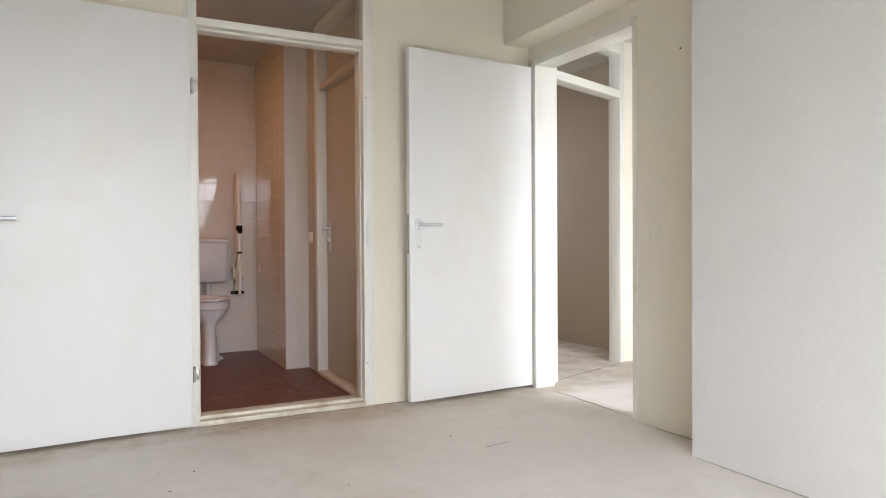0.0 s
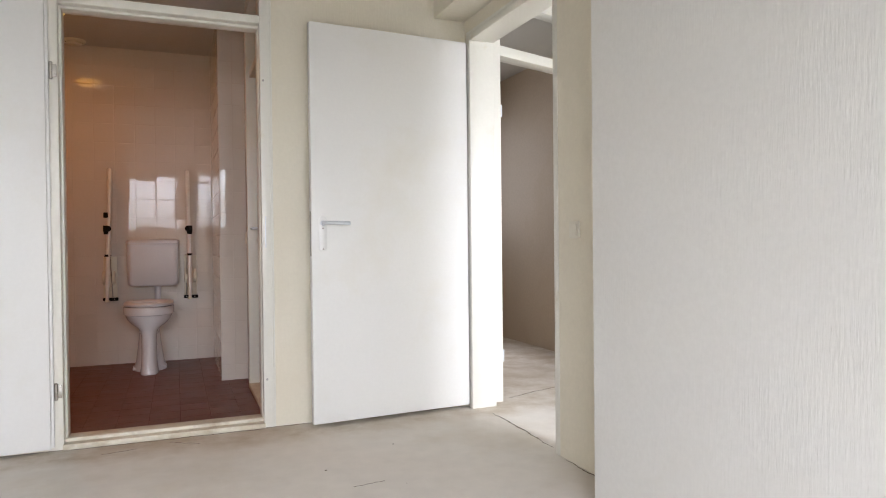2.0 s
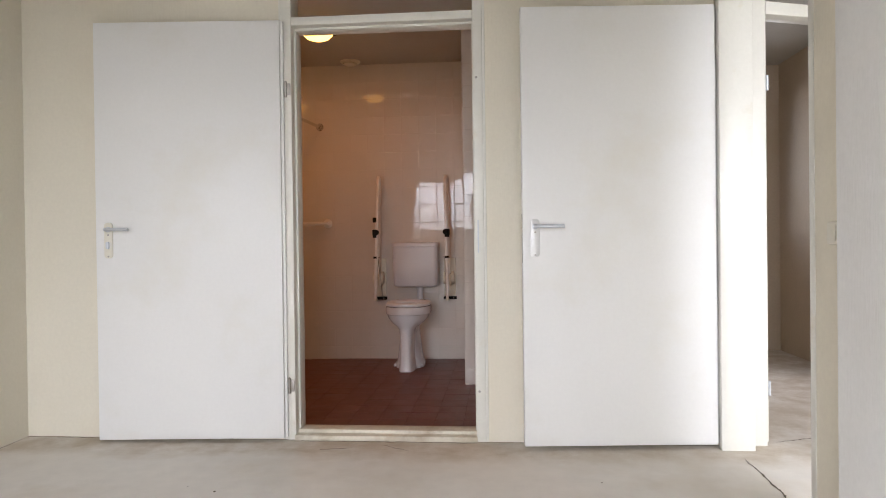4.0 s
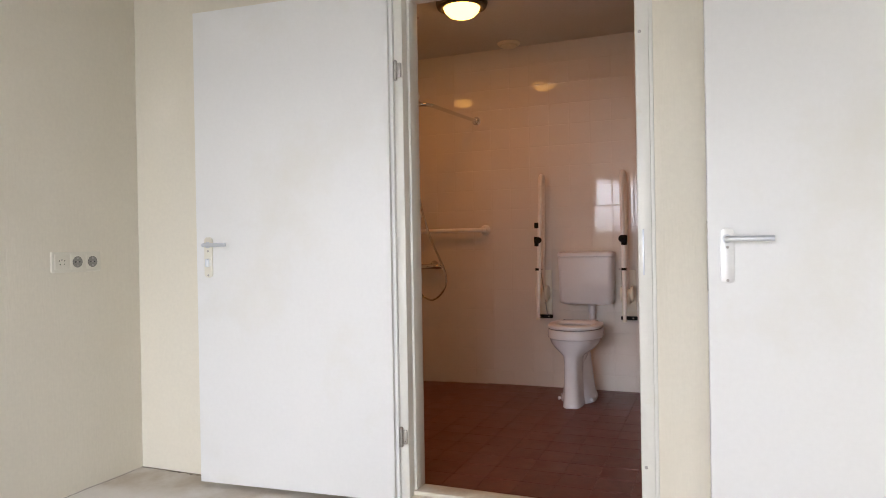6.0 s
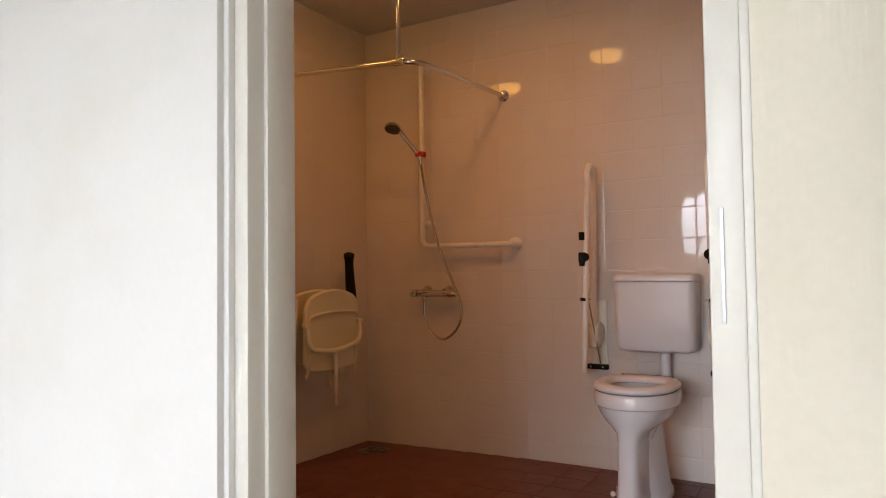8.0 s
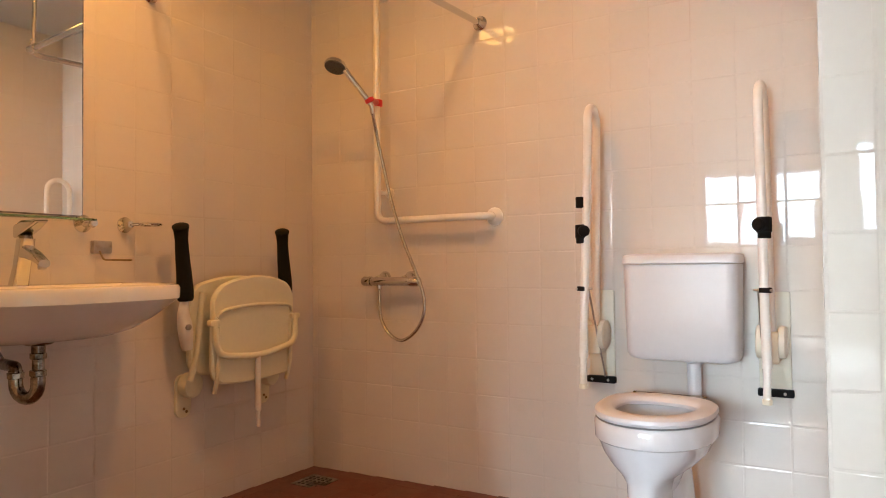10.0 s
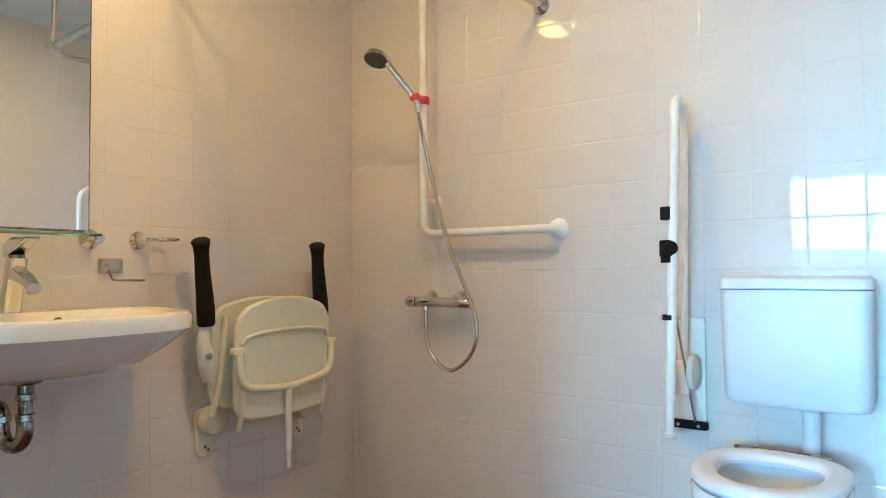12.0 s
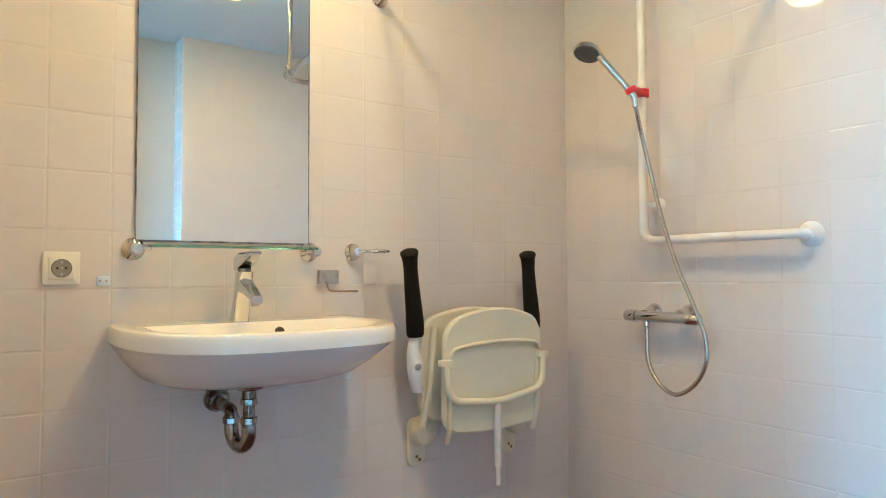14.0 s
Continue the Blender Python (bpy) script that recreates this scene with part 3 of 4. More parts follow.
part("rocker", slab((BEAST - 0.009, 4.925, 0.95), (-1, 0, 0), (0.02, 0, 1), 0.056, 0.056, 0.005, 0.003, 0.001), M_SOCKET, sw2)
plug = new("wall_plug", mesh_of("wall_plug", lathe((EAST, 2.471, 1.811), (-1, 0, 0), [(-0.002, 0.005), (0.0008, 0.005), (0.0009, 0.003), (0.0002, 0.0025)], 10), M_DARK))
tagged(plug, "dark empty wall plug in wallpaper", "wall plug")


def crack(name, p0, p1, width, label, seed):
    """A jagged strip of dark dust in the floor's joint."""
    rng = random.Random(seed)
    p0, p1 = Vector((*p0, 0.0)), Vector((*p1, 0.0))
    d = p1 - p0
    n = Vector((-d.y, d.x, 0)).normalized()
    bm = bmesh.new()
    rows = []
    steps = max(8, int(d.length / 0.012))
    drift = 0.0
    for k in range(steps + 1):
        t = k / steps
        drift = drift * 0.8 + rng.uniform(-0.004, 0.004)
        wv = width * rng.uniform(0.15, 1.0) * (0.25 + 0.75 * math.sin(math.pi * t))
        c = p0 + d * t + n * drift
        rows.append([bm.verts.new(c + n * wv / 2 + Vector((0, 0, 0.0012))), bm.verts.new(c + Vector((0, 0, 0.0022))), bm.verts.new(c - n * wv / 2 + Vector((0, 0, 0.0012)))])
    for a, c in zip(rows, rows[1:]):
        bm.faces.new((a[0], a[1], c[1], c[0]))
        bm.faces.new((a[1], a[2], c[2], c[1]))
    ob = new(name, mesh_of(name, bm, M_CRACK))
    return tagged(ob, label, "crack", "", "structure")


crack("trim_floor_joint", (2.790, 3.50), (2.770, 2.86), 0.012, "dark ragged joint across the bedroom doorway floor", 3)
crack("trim_floor_joint", (3.02, 3.77), (3.76, 4.03), 0.014, "dark ragged joint across the inner doorway floor", 4)
crack("trim_wall_joint", (-0.60, 3.70), (0.10, 3.708), 0.010, "dark gap along the wall's foot", 5)
crack("trim_wall_joint", (0.79, 3.692), (1.63, 3.693), 0.010, "dark gap in front of the threshold", 6)
crack("trim_wall_joint", (1.69, 3.706), (2.72, 3.706), 0.008, "dark gap along the wall's foot", 7)
crack("trim_wall_joint", (2.738, 2.70), (2.738, 2.25), 0.010, "dark gap along the niche wall's foot", 8)
crack("trim_wall_joint", (2.551, 2.20), (2.551, 0.4), 0.010, "dark gap along the east wall's foot", 9)
crack("trim_wall_joint", (-0.607, 3.66), (-0.607, 1.8), 0.010, "dark gap along the west wall's foot", 10)
crack("trim_floor_scratch", (1.20, 3.64), (1.33, 3.56), 0.006, "scratch in the screed before the bathroom", 11)
crack("trim_floor_scratch", (0.92, 3.56), (1.06, 3.60), 0.005, "scratch in the screed before the bathroom", 12)
crack("trim_floor_scratch", (1.84, 2.75), (1.97, 2.77), 0.006, "faint curved scratch in the bare screed", 13)
rng = random.Random(21)
for k in range(14):
    px, py = rng.uniform(0.2, 2.3), rng.uniform(1.6, 3.4)
    bm = bmesh.new()
    bmesh.ops.create_icosphere(bm, subdivisions=1, radius=rng.uniform(0.003, 0.0065), matrix=Matrix.Translation((px, py, 0.001)) @ Matrix.Diagonal((1, rng.uniform(0.5, 1), 0.4, 1)))
    tagged(new("debris_crumb", mesh_of("debris_crumb", bm, M_CRACK)), "small dark crumb lying on the bare floor", "debris", "crumbs on the floor")

# ---- bathroom: toilet ----
TX = 1.052


def oval(cx, cy, z, hw, front, back, p=2.0, n=36):
    """A D-shaped ring: half width hw, reaching front and back of cy."""
    out = []
    for k in range(n):
        a = 2 * math.pi * k / n
        c, sn = math.cos(a), math.sin(a)
        x = hw * math.copysign(abs(c) ** (2 / p), c)
        y = math.copysign(abs(sn) ** (2 / (p if sn < 0 else p + 1.2)), sn)
        out.append(Vector((cx + x, cy + (front if sn < 0 else back) * y, z)))
    return out


toilet = thing("toilet", (TX, 5.60, 0), "grey-white porcelain pedestal toilet with an open seat", "toilet")
CY = 5.62
outer = [(0.0, .068, .216, .12, 3.6), (0.006, .071, .220, .12, 3.6), (0.03, .066, .214, .12, 3.8), (0.08, .060, .208, .12, 4.0), (0.18, .057, .200, .12, 4.0), (0.27, .058, .196, .13, 3.8), (0.305, .068, .195, .14, 3.0),
         (0.325, .094, .197, .16, 2.5), (0.350, .134, .206, .17, 2.3), (0.380, .164, .213, .18, 2.2), (0.412, .179, .218, .18, 2.2), (0.418, .188, .226, .185, 2.2), (0.462, .190, .229, .19, 2.2), (0.472, .184, .223, .19, 2.2)]
inner = [(0.472, .140, .182, .122, 2.1), (0.46, .134, .175, .114, 2.1), (0.40, .118, .156, .096, 2.1), (0.31, .082, .108, .062, 2.0), (0.23, .05, .07, .03, 2.0)]
rings = [oval(TX, CY, z, hw * 0.90, fr, bk, p) for z, hw, fr, bk, p in outer]
rings += [oval(TX, CY, z, hw * 0.92, fr, bk, p) for z, hw, fr, bk, p in inner]
part("bowl", loft(rings), M_PORCELAIN, toilet)
part("water", loft([oval(TX, CY, 0.288, .069, .098, .053, 2.0), oval(TX, CY, 0.290, .069, .098, .053, 2.0)]), M_WATER, toilet)
bm = loft([oval(TX, 5.70, z, hw, 0.15, 0.16, 2.4) for z, hw in ((0.0, .112), (0.012, .114), (0.030, .110), (0.05, .098), (0.12, .088), (0.2, .078), (0.34, .062))])
part("foot", bm, M_PORCELAIN, toilet)
for dx in (-0.104, 0.104):
    for dy in (5.58, 5.67):
        part("bolt_cap", lathe((TX + dx * 0.95, dy, 0.016), (dx * 0.5, 0, 0.10), [(0, 0.012), (0.012, 0.0115), (0.018, 0.007), (0.020, 0.001)], 14), M_PORCELAIN, toilet)
seat_rings = []
for z, g in ((0.478, 0.004), (0.486, 0.0), (0.496, 0.002), (0.502, 0.010), (0.504, 0.022)):
    seat_rings.append(oval(TX, CY, z, .170 - g, .230 - g, .165 - g * 0.5, 2.2))
for z, g in ((0.503, 0.014), (0.498, 0.006), (0.488, 0.0), (0.478, 0.002)):
    seat_rings.append(oval(TX, CY, z, .113 + g, .164 + g, .094 + g, 2.05))
seat_rings.append(seat_rings[0])
part("seat", loft(seat_rings, caps=False), M_PLASTIC, toilet, "grey-white plastic seat ring")
hb = part("seat_hinge", rod((TX - 0.115, 5.792, 0.497), (TX + 0.115, 5.792, 0.497), 0.0055, 12, 0.002), M_OLD_CHROME, toilet, "thin tarnished hinge bar")
for dx in (-0.085, 0.085):
    part("bracket", box(TX + dx - 0.018, TX + dx + 0.018, 5.770, 5.800, 0.472, 0.503, 0.004), M_STEEL, hb)
for dx, dy in ((-0.09, 5.50), (0.09, 5.50)):
    part("buffer", box(TX + dx - 0.012, TX + dx + 0.012, dy - 0.01, dy + 0.01, 0.472, 0.480, 0.002), M_BLACK, toilet)

cist = thing("cistern", (1.072, 5.99, 0.60), "grey-white plastic toilet cistern on the tiled wall", "cistern")


def cistern_ring(z, w, d, r=0.035, sag=0.0):
    w *= 0.92
    return [Vector((1.077 + x, 5.994 - d / 2 + y, z - sag * (1 - (x / (w / 2)) ** 2))) for x, y in rounded_outline(w, d, r, 6)]


part("tank", loft([cistern_ring(0.600, .345, .120, .03, .012), cistern_ring(0.606, .372, .145, .035, .012), cistern_ring(0.622, .384, .158, .035, .006), cistern_ring(0.76, .390, .166), cistern_ring(0.916, .394, .170)]), M_PLASTIC, cist)
part("lid", loft([cistern_ring(0.918, .398, .173), cistern_ring(0.921, .402, .176), cistern_ring(0.936, .402, .176), cistern_ring(0.946, .396, .172), cistern_ring(0.951, .380, .160), cistern_ring(0.953, .34, .13)]), M_PLASTIC, cist, "curved cistern lid")
pipe = part("flush_pipe", tube(bend([(1.105, 5.93, 0.61), (1.105, 5.93, 0.44), (1.105, 5.80, 0.40)], 0.05), 0.023, 18), M_PLASTIC, cist, "short plastic flush pipe")
part("nut", lathe((1.105, 5.93, 0.585), (0, 0, 1), [(0, 0.027), (0.004, 0.031), (0.02, 0.031), (0.022, 0.028)], 18), M_PLASTIC, pipe)


def fold_rail(x, hand, ring, lean, back_lean):
    """A support rail folded up against the wall: bent tube, wall plate, hub, clamps and a prop rod."""
    r = thing("fold_up_support_rail", (x, BNORTH, 0.49), "white fold-up support rail beside the toilet", "support rail", group="toilet support rails")
    yf, yb = 5.800, 5.942
    tb = [(x, yf, 0.60), (x + lean, yf, 1.40)]
    tb += [(x + lean + (back_lean - lean) * a / math.pi, (yf + yb) / 2 - math.cos(a) * (yb - yf) / 2, 1.40 + math.sin(a) * (yb - yf) / 2 * 1.05) for a in (math.pi * k / 12 for k in range(1, 12))]
    tb += [(x + back_lean, yb, 1.40), (x, yb - 0.004, 0.66)]
    part("bent_tube", tube(tb, 0.0142, 16), M_TUBE, r)
    part("extension_leg", rod((x - 0.002, yf, 0.505), (x, yf, 0.62), 0.0112, 14, 0.003), M_TUBE, r)
    part("rubber_foot", lathe((x - 0.002, yf, 0.492), (0, 0, 1), [(0, 0.013), (0.003, 0.015), (0.016, 0.0145), (0.018, 0.012)], 14), M_CREAM, r)
    part("wall_plate", slab((x + 0.006, BNORTH, 0.657), (0, -1, 0), (0, 0, 1), 0.094, 0.335, 0.012, 0.006, 0.003), M_CREAM, r, "cream wall plate")
    for dx in (-0.030, 0.034):
        part("pivot_hub", lathe((x + dx - 0.011, 5.925, 0.668), (1, 0, 0), [(0, 0.046), (0.003, 0.052), (0.018, 0.052), (0.022, 0.046)], 24), M_CREAM, r, "round cream pivot cover")
    part("pivot_block", box(x - 0.022, x + 0.024, 5.905, 5.985, 0.60, 0.70, 0.006), M_CREAM, r)
    bar = part("stop_bar", box(x - 0.045, x + 0.060, 5.960, 5.985, 0.488, 0.512, 0.004), M_BLACK, r, "black plastic stop bar")
    screws([(x + d, 5.9595, 0.500) for d in (-0.025, 0.035)], (0, -1, 0), 0.005, bar)
    if ring:
        part("clamp_ring", lathe((x, yf, 1.115), (0, 0, 1), [(0, 0.0162), (0.002, 0.0188), (0.036, 0.0188), (0.038, 0.0162)], 18), M_BLACK, r, "black rubber ring")
    cl = part("clamp", lathe((x, yf, 0.992), (0, 0, 1), [(0, 0.0165), (0.002, 0.019), (0.018, 0.019), (0.020, 0.022), (0.062, 0.022), (0.065, 0.019)], 20), M_BLACK, r, "black clamp with a knob")
    part("knob", lathe((x + hand * 0.002, yf, 1.034), (hand * 0.7, -1, 0), [(0.012, 0.020), (0.026, 0.020), (0.030, 0.017), (0.031, 0.002)], 18), M_BLACK, cl)
    col = part("collar", lathe((x, yf, 0.828), (0, 0, 1), [(0, 0.0155), (0.001, 0.0185), (0.015, 0.0185), (0.016, 0.0155)], 18), M_BLACK, r, "black collar")
    part("collar_bolt", rod((x - hand * 0.02, yf - 0.012, 0.836), (x + hand * 0.034, yf + 0.004, 0.836), 0.004, 8), M_STEEL, col)
    part("prop_rod", rod((x + hand * 0.020, yf + 0.004, 0.834), (x + hand * 0.024, 5.968, 0.506), 0.0034, 8), M_STEEL, r, "thin steel prop rod")
    return r


fold_rail(0.766, 1, True, 0.028, 0.012)
fold_rail(1.338, -1, False, -0.010, -0.006)

# ---- bathroom: shower ----
grab = thing("grab_bar", (-0.205, BNORTH, 1.117), "white L-shaped grab bar on the shower wall", "grab bar")
yg = 5.930
part("bent_tube", tube(bend([(-0.205, BNORTH, 2.145), (-0.205, yg, 2.145), (-0.205, yg, 1.117), (0.335, yg, 1.117), (0.335, BNORTH, 1.117)], 0.05), 0.0150, 16), M_TUBE, grab)
for c in ((-0.205, BNORTH, 2.145), (0.335, BNORTH, 1.117)):
    part("wall_flange", lathe(c, (0, -1, 0), [(0, 0.037), (0.006, 0.037), (0.012, 0.033), (0.022, 0.024), (0.030, 0.018)], 26), M_TUBE, grab, "round white wall flange")
mid = part("bracket", rod((-0.185, BNORTH, 1.245), (-0.203, yg, 1.245), 0.010, 12), M_TUBE, grab)
part("wall_flange", lathe((-0.185, BNORTH, 1.245), (0, -1, 0), [(0, 0.024), (0.005, 0.024), (0.010, 0.016), (0.014, 0.011)], 20), M_TUBE, mid)

mix = thing("shower_mixer", (-0.145, BNORTH, 0.855), "chrome thermostatic shower mixer bar", "shower mixer")
ym = 5.930
part("body", lathe((-0.238, ym, 0.855), (1, 0, 0), [(0, 0.0185), (0.002, 0.0195), (0.20, 0.0195), (0.202, 0.018)], 24), M_CHROME, mix)
for x, dx in ((-0.240, -1), (-0.036, 1)):
    part("control_knob", lathe((x, ym, 0.855), (dx, 0, 0), [(0, 0.018), (0.003, 0.0225), (0.040, 0.0215), (0.046, 0.018), (0.047, 0.004)], 12), M_CHROME, mix, "chrome control knob")
for x in (-0.214, -0.074):
    part("rosette", lathe((x, BNORTH, 0.866), (0, -1, 0), [(0, 0.033), (0.004, 0.033), (0.016, 0.026), (0.028, 0.018), (0.055, 0.016)], 24), M_CHROME, mix, "round chrome rosette")
part("outlet_nut", lathe((-0.198, ym, 0.836), (0, 0, -1), [(-0.005, 0.012), (0, 0.012), (0.014, 0.0115), (0.018, 0.008)], 12), M_CHROME, mix)

hs = thing("hand_shower", (-0.11, 5.79, 1.60), "chrome hand shower in a red clip on the grab bar", "hand shower")
head_c, grip_c = Vector((-0.232, 5.685, 1.746)), Vector((-0.140, 5.795, 1.603))
facing = Vector((0.05, -0.42, -0.90)).normalized()
hd = part("spray_head", lathe(head_c - facing * 0.018, facing, [(-0.004, 0.012), (0, 0.028), (0.010, 0.044), (0.020, 0.047), (0.026, 0.046)], 32), M_CHROME, hs)
part("spray_face", lathe(head_c + facing * 0.0075, facing, [(0, 0.0435), (0.003, 0.0425), (0.004, 0.037)], 32), M_GREYFACE, hd, "dark grey nozzle plate")
for ringr, cnt in ((0.032, 14), (0.020, 9), (0.008, 4)):
    u, v, a = basis(facing)
    bm = bmesh.new()
    for k in range(cnt):
        an = 2 * math.pi * k / cnt
        lathe(head_c + facing * 0.0105 + (u * math.cos(an) + v * math.sin(an)) * ringr, facing, [(0, 0.0018), (0.002, 0.0014)], 6, bm)
    part("nozzle_ring", bm, M_DARK, hd)
part("handle", tube(spline([head_c - facing * 0.016 + Vector((0.016, 0.016, -0.006)), head_c * 0.62 + grip_c * 0.38 + Vector((0.008, 0, 0.012)), grip_c, grip_c + Vector((0.006, 0.012, -0.045))], 8), lambda t: 0.0135 - 0.003 * t, 16), M_CHROME, hs, "curved chrome handle")
bm = lathe((-0.205, yg, 1.622), (0, 0, 1), [(0, 0.0195), (0.003, 0.0255), (0.028, 0.0255), (0.031, 0.0195)], 22)
add(bm, tube([(-0.200, yg - 0.012, 1.638), (-0.172, 5.86, 1.628), (-0.144, 5.806, 1.616)], lambda t: 0.0155 - 0.003 * t, 12))
add(bm, lathe(grip_c + Vector((-0.004, -0.003, 0.018)), (0.35, 0.4, -1.0), [(-0.003, 0.014), (0, 0.0200), (0.015, 0.0195), (0.019, 0.014)], 18))
part("clip", bm, M_RED, hs, "red plastic sliding clip")
e = grip_c + Vector((0.006, 0.012, -0.045))
part("hose", tube(spline([e, (-0.146, 5.855, 1.46), (-0.136, 5.885, 1.34), (-0.103, 5.89, 1.20), (-0.050, 5.89, 1.045), (0.008, 5.888, 0.92), (0.054, 5.886, 0.815), (0.060, 5.886, 0.73), (0.020, 5.888, 0.655),
                          (-0.055, 5.892, 0.609), (-0.132, 5.905, 0.635), (-0.184, 5.918, 0.705), (-0.198, ym, 0.818)], 60), 0.0072, 12), M_HOSE, hs, "ribbed metal hose hanging in a loop")

cr = thing("curtain_rail", (0.17, 5.14, 1.91), "chrome corner shower curtain rail with a ceiling post", "curtain rail")
part("rail_tube", tube(bend([(BWEST, 5.118, 1.935), (0.262, 5.128, 1.878), (0.278, BNORTH, 1.916)], 0.10, 10), 0.0125, 16), M_CHROME, cr)
part("ceiling_post", rod((0.185, 5.126, 1.88), (0.175, 5.135, CEIL), 0.0095, 14), M_CHROME, cr, "thin chrome ceiling post")
part("ceiling_flange", lathe((0.175, 5.135, CEIL), (0, 0, -1), [(0, 0.034), (0.004, 0.034), (0.012, 0.016), (0.018, 0.011)], 22), M_CHROME, cr)
part("tee_joint", lathe((0.157, 5.1255, 1.8845), (1, 0.01, -0.06), [(0, 0.014), (0.003, 0.017), (0.055, 0.017), (0.058, 0.014)], 18, lathe((0.185, 5.1265, 1.892), (0, 0, 1), [(0, 0.013), (0.024, 0.013), (0.028, 0.010)], 16)), M_CHROME, cr)
for c, n in (((BWEST, 5.118, 1.935), (1, 0, 0)), ((0.278, BNORTH, 1.916), (0, -1, 0))):
    part("wall_flange", lathe(c, n, [(0, 0.031), (0.005, 0.031), (0.014, 0.022), (0.028, 0.018), (0.032, 0.014)], 22), M_CHROME, cr, "round chrome wall flange")

# ---- bathroom: shower seat ----
ss = thing("folding_shower_seat", (BWEST, 5.46, 0.40), "yellowed cream shower seat folded up on the wall", "shower seat")
xb, xs = -0.575, -0.505


def even_outline(pts, longest):
    """Adds points along the straight runs of an outline."""
    out = []
    for (a0, b0), (a1, b1) in zip(pts, pts[1:] + pts[:1]):
        n = max(1, int(math.hypot(a1 - a0, b1 - b0) / longest))
        out += [(a0 + (a1 - a0) * k / n, b0 + (b1 - b0) * k / n) for k in range(n)]
    return out


def seat_panel(xc, y0, y1, z0, z1, crown, t, tilt=0.0):
    """A moulded panel with a crowned top edge, softly dished."""
    yc, w = (y0 + y1) / 2, y1 - y0
    h = z1 - z0
    rings = []
    for d, sft in ((0, 0.004), (0.004, 0), (t - 0.006, 0), (t, 0.007)):
        ring = []
        for a, bq in even_outline(rounded_outline(w - 2 * sft, h - 2 * sft, 0.055, 8), 0.03):
            k = 2 * a / w
            z = (z0 + z1) / 2 + bq + crown * (1 - k * k) * (1 if bq > 0 else -0.25)
            ring.append(Vector((xc + d + 0.012 * (1 - k * k) + tilt * (z - z0), yc + a, z)))
        rings.append(ring)
    return loft(rings)


part("backrest", seat_panel(xb, 5.222, 5.668, 0.52, 0.845, 0.045, 0.022), M_SEAT, ss, "yellowed moulded backrest")
seat = part("seat_panel", seat_panel(xs, 5.268, 5.694, 0.485, 0.838, 0.052, 0.022, 0.02), M_SEAT, ss, "cream moulded seat panel")
part("rib", tube(spline([(xs + 0.032, 5.285, 0.735), (xs + 0.040, 5.32, 0.762), (xs + 0.045, 5.48, 0.775), (xs + 0.040, 5.64, 0.765), (xs + 0.034, 5.675, 0.74)], 8), 0.007, 8), M_SEAT, seat)
part("leg_frame", tube(bend([(xs + 0.035, 5.268, 0.715), (xs + 0.048, 5.272, 0.592), (xs + 0.050, 5.48, 0.572), (xs + 0.048, 5.682, 0.605), (xs + 0.035, 5.690, 0.72)], 0.055, 8), 0.0125, 14), M_SEAT, ss, "bent cream leg frame")
for y in (5.268, 5.690):
    part("pivot_clip", slab((xs + 0.022, y, 0.715), (1, 0, 0), (0, 0, 1), 0.048, 0.022, 0.022, 0.006, 0.003), M_SEAT, ss)
part("leg", rod((xs + 0.050, 5.468, 0.575), (xs + 0.045, 5.474, 0.352), 0.0115, 14, 0.003), M_TUBE, ss, "white centre leg")
part("leg_tip", rod((xs + 0.045, 5.474, 0.352), (xs + 0.044, 5.476, 0.290), 0.0075, 12, 0.003), M_TUBE, ss)


def grip_radius(t):
    """Round knob at the top, a waist, then a swelling towards the hand's end."""
    at = (0, 0.02, 0.05, 0.09, 0.15, 0.24, 0.36, 0.55, 0.80, 0.97, 1)
    size = (0.004, 0.017, 0.0235, 0.0265, 0.0265, 0.0230, 0.0205, 0.0225, 0.0260, 0.0255, 0.021)
    return 1.14 * float(np.interp(t, at, size))


for y, bot in ((5.170, 0.62), (5.682, 0.66)):
    arm = part("armrest", tube(spline([(-0.535, y + 0.022, 0.83), (-0.540, y + 0.016, 0.76), (-0.543, y + 0.026, 0.70), (-0.545, y + 0.036, bot)], 6), lambda t: 0.0135 + 0.0135 * math.sin(math.pi * min(1, t * 0.92) ** 1.5), 14), M_TUBE, ss, "white armrest arm")
    part("grip", tube(spline([(-0.524, y - 0.010, 1.082), (-0.530, y - 0.002, 1.055), (-0.535, y + 0.008, 0.97), (-0.535, y + 0.018, 0.87), (-0.535, y + 0.022, 0.80)], 14), grip_radius, 18), M_BLACK, arm, "black foam grip")
    part("pivot_pin", lathe((-0.525, y + 0.020, 0.705), (1, 0, 0), [(0, 0.011), (0.012, 0.011), (0.014, 0.008)], 14), M_STEEL, arm)
for y, z in ((5.262, 0.462), (5.672, 0.446)):
    m = part("wall_mount", slab((BWEST, y - 0.004, z - 0.03), (1, 0, 0), (0, 0, 1), 0.070, 0.165, 0.012, 0.033, 0.005, 8), M_SEAT, ss, "cream wall mount")
    part("hub", lathe((BWEST + 0.012, y + 0.008, z + 0.012), (1, 0.15, 0), [(0, 0.047), (0.026, 0.050), (0.038, 0.046), (0.045, 0.034), (0.048, 0.016), (0.049, 0.001)], 28), M_SEAT, m, "round cream pivot hub")
    screws([(BWEST + 0.012, y - 0.004, z - 0.078), (BWEST + 0.012, y + 0.008, z - 0.090)], (1, 0, 0), 0.006, m, M_BRASS)
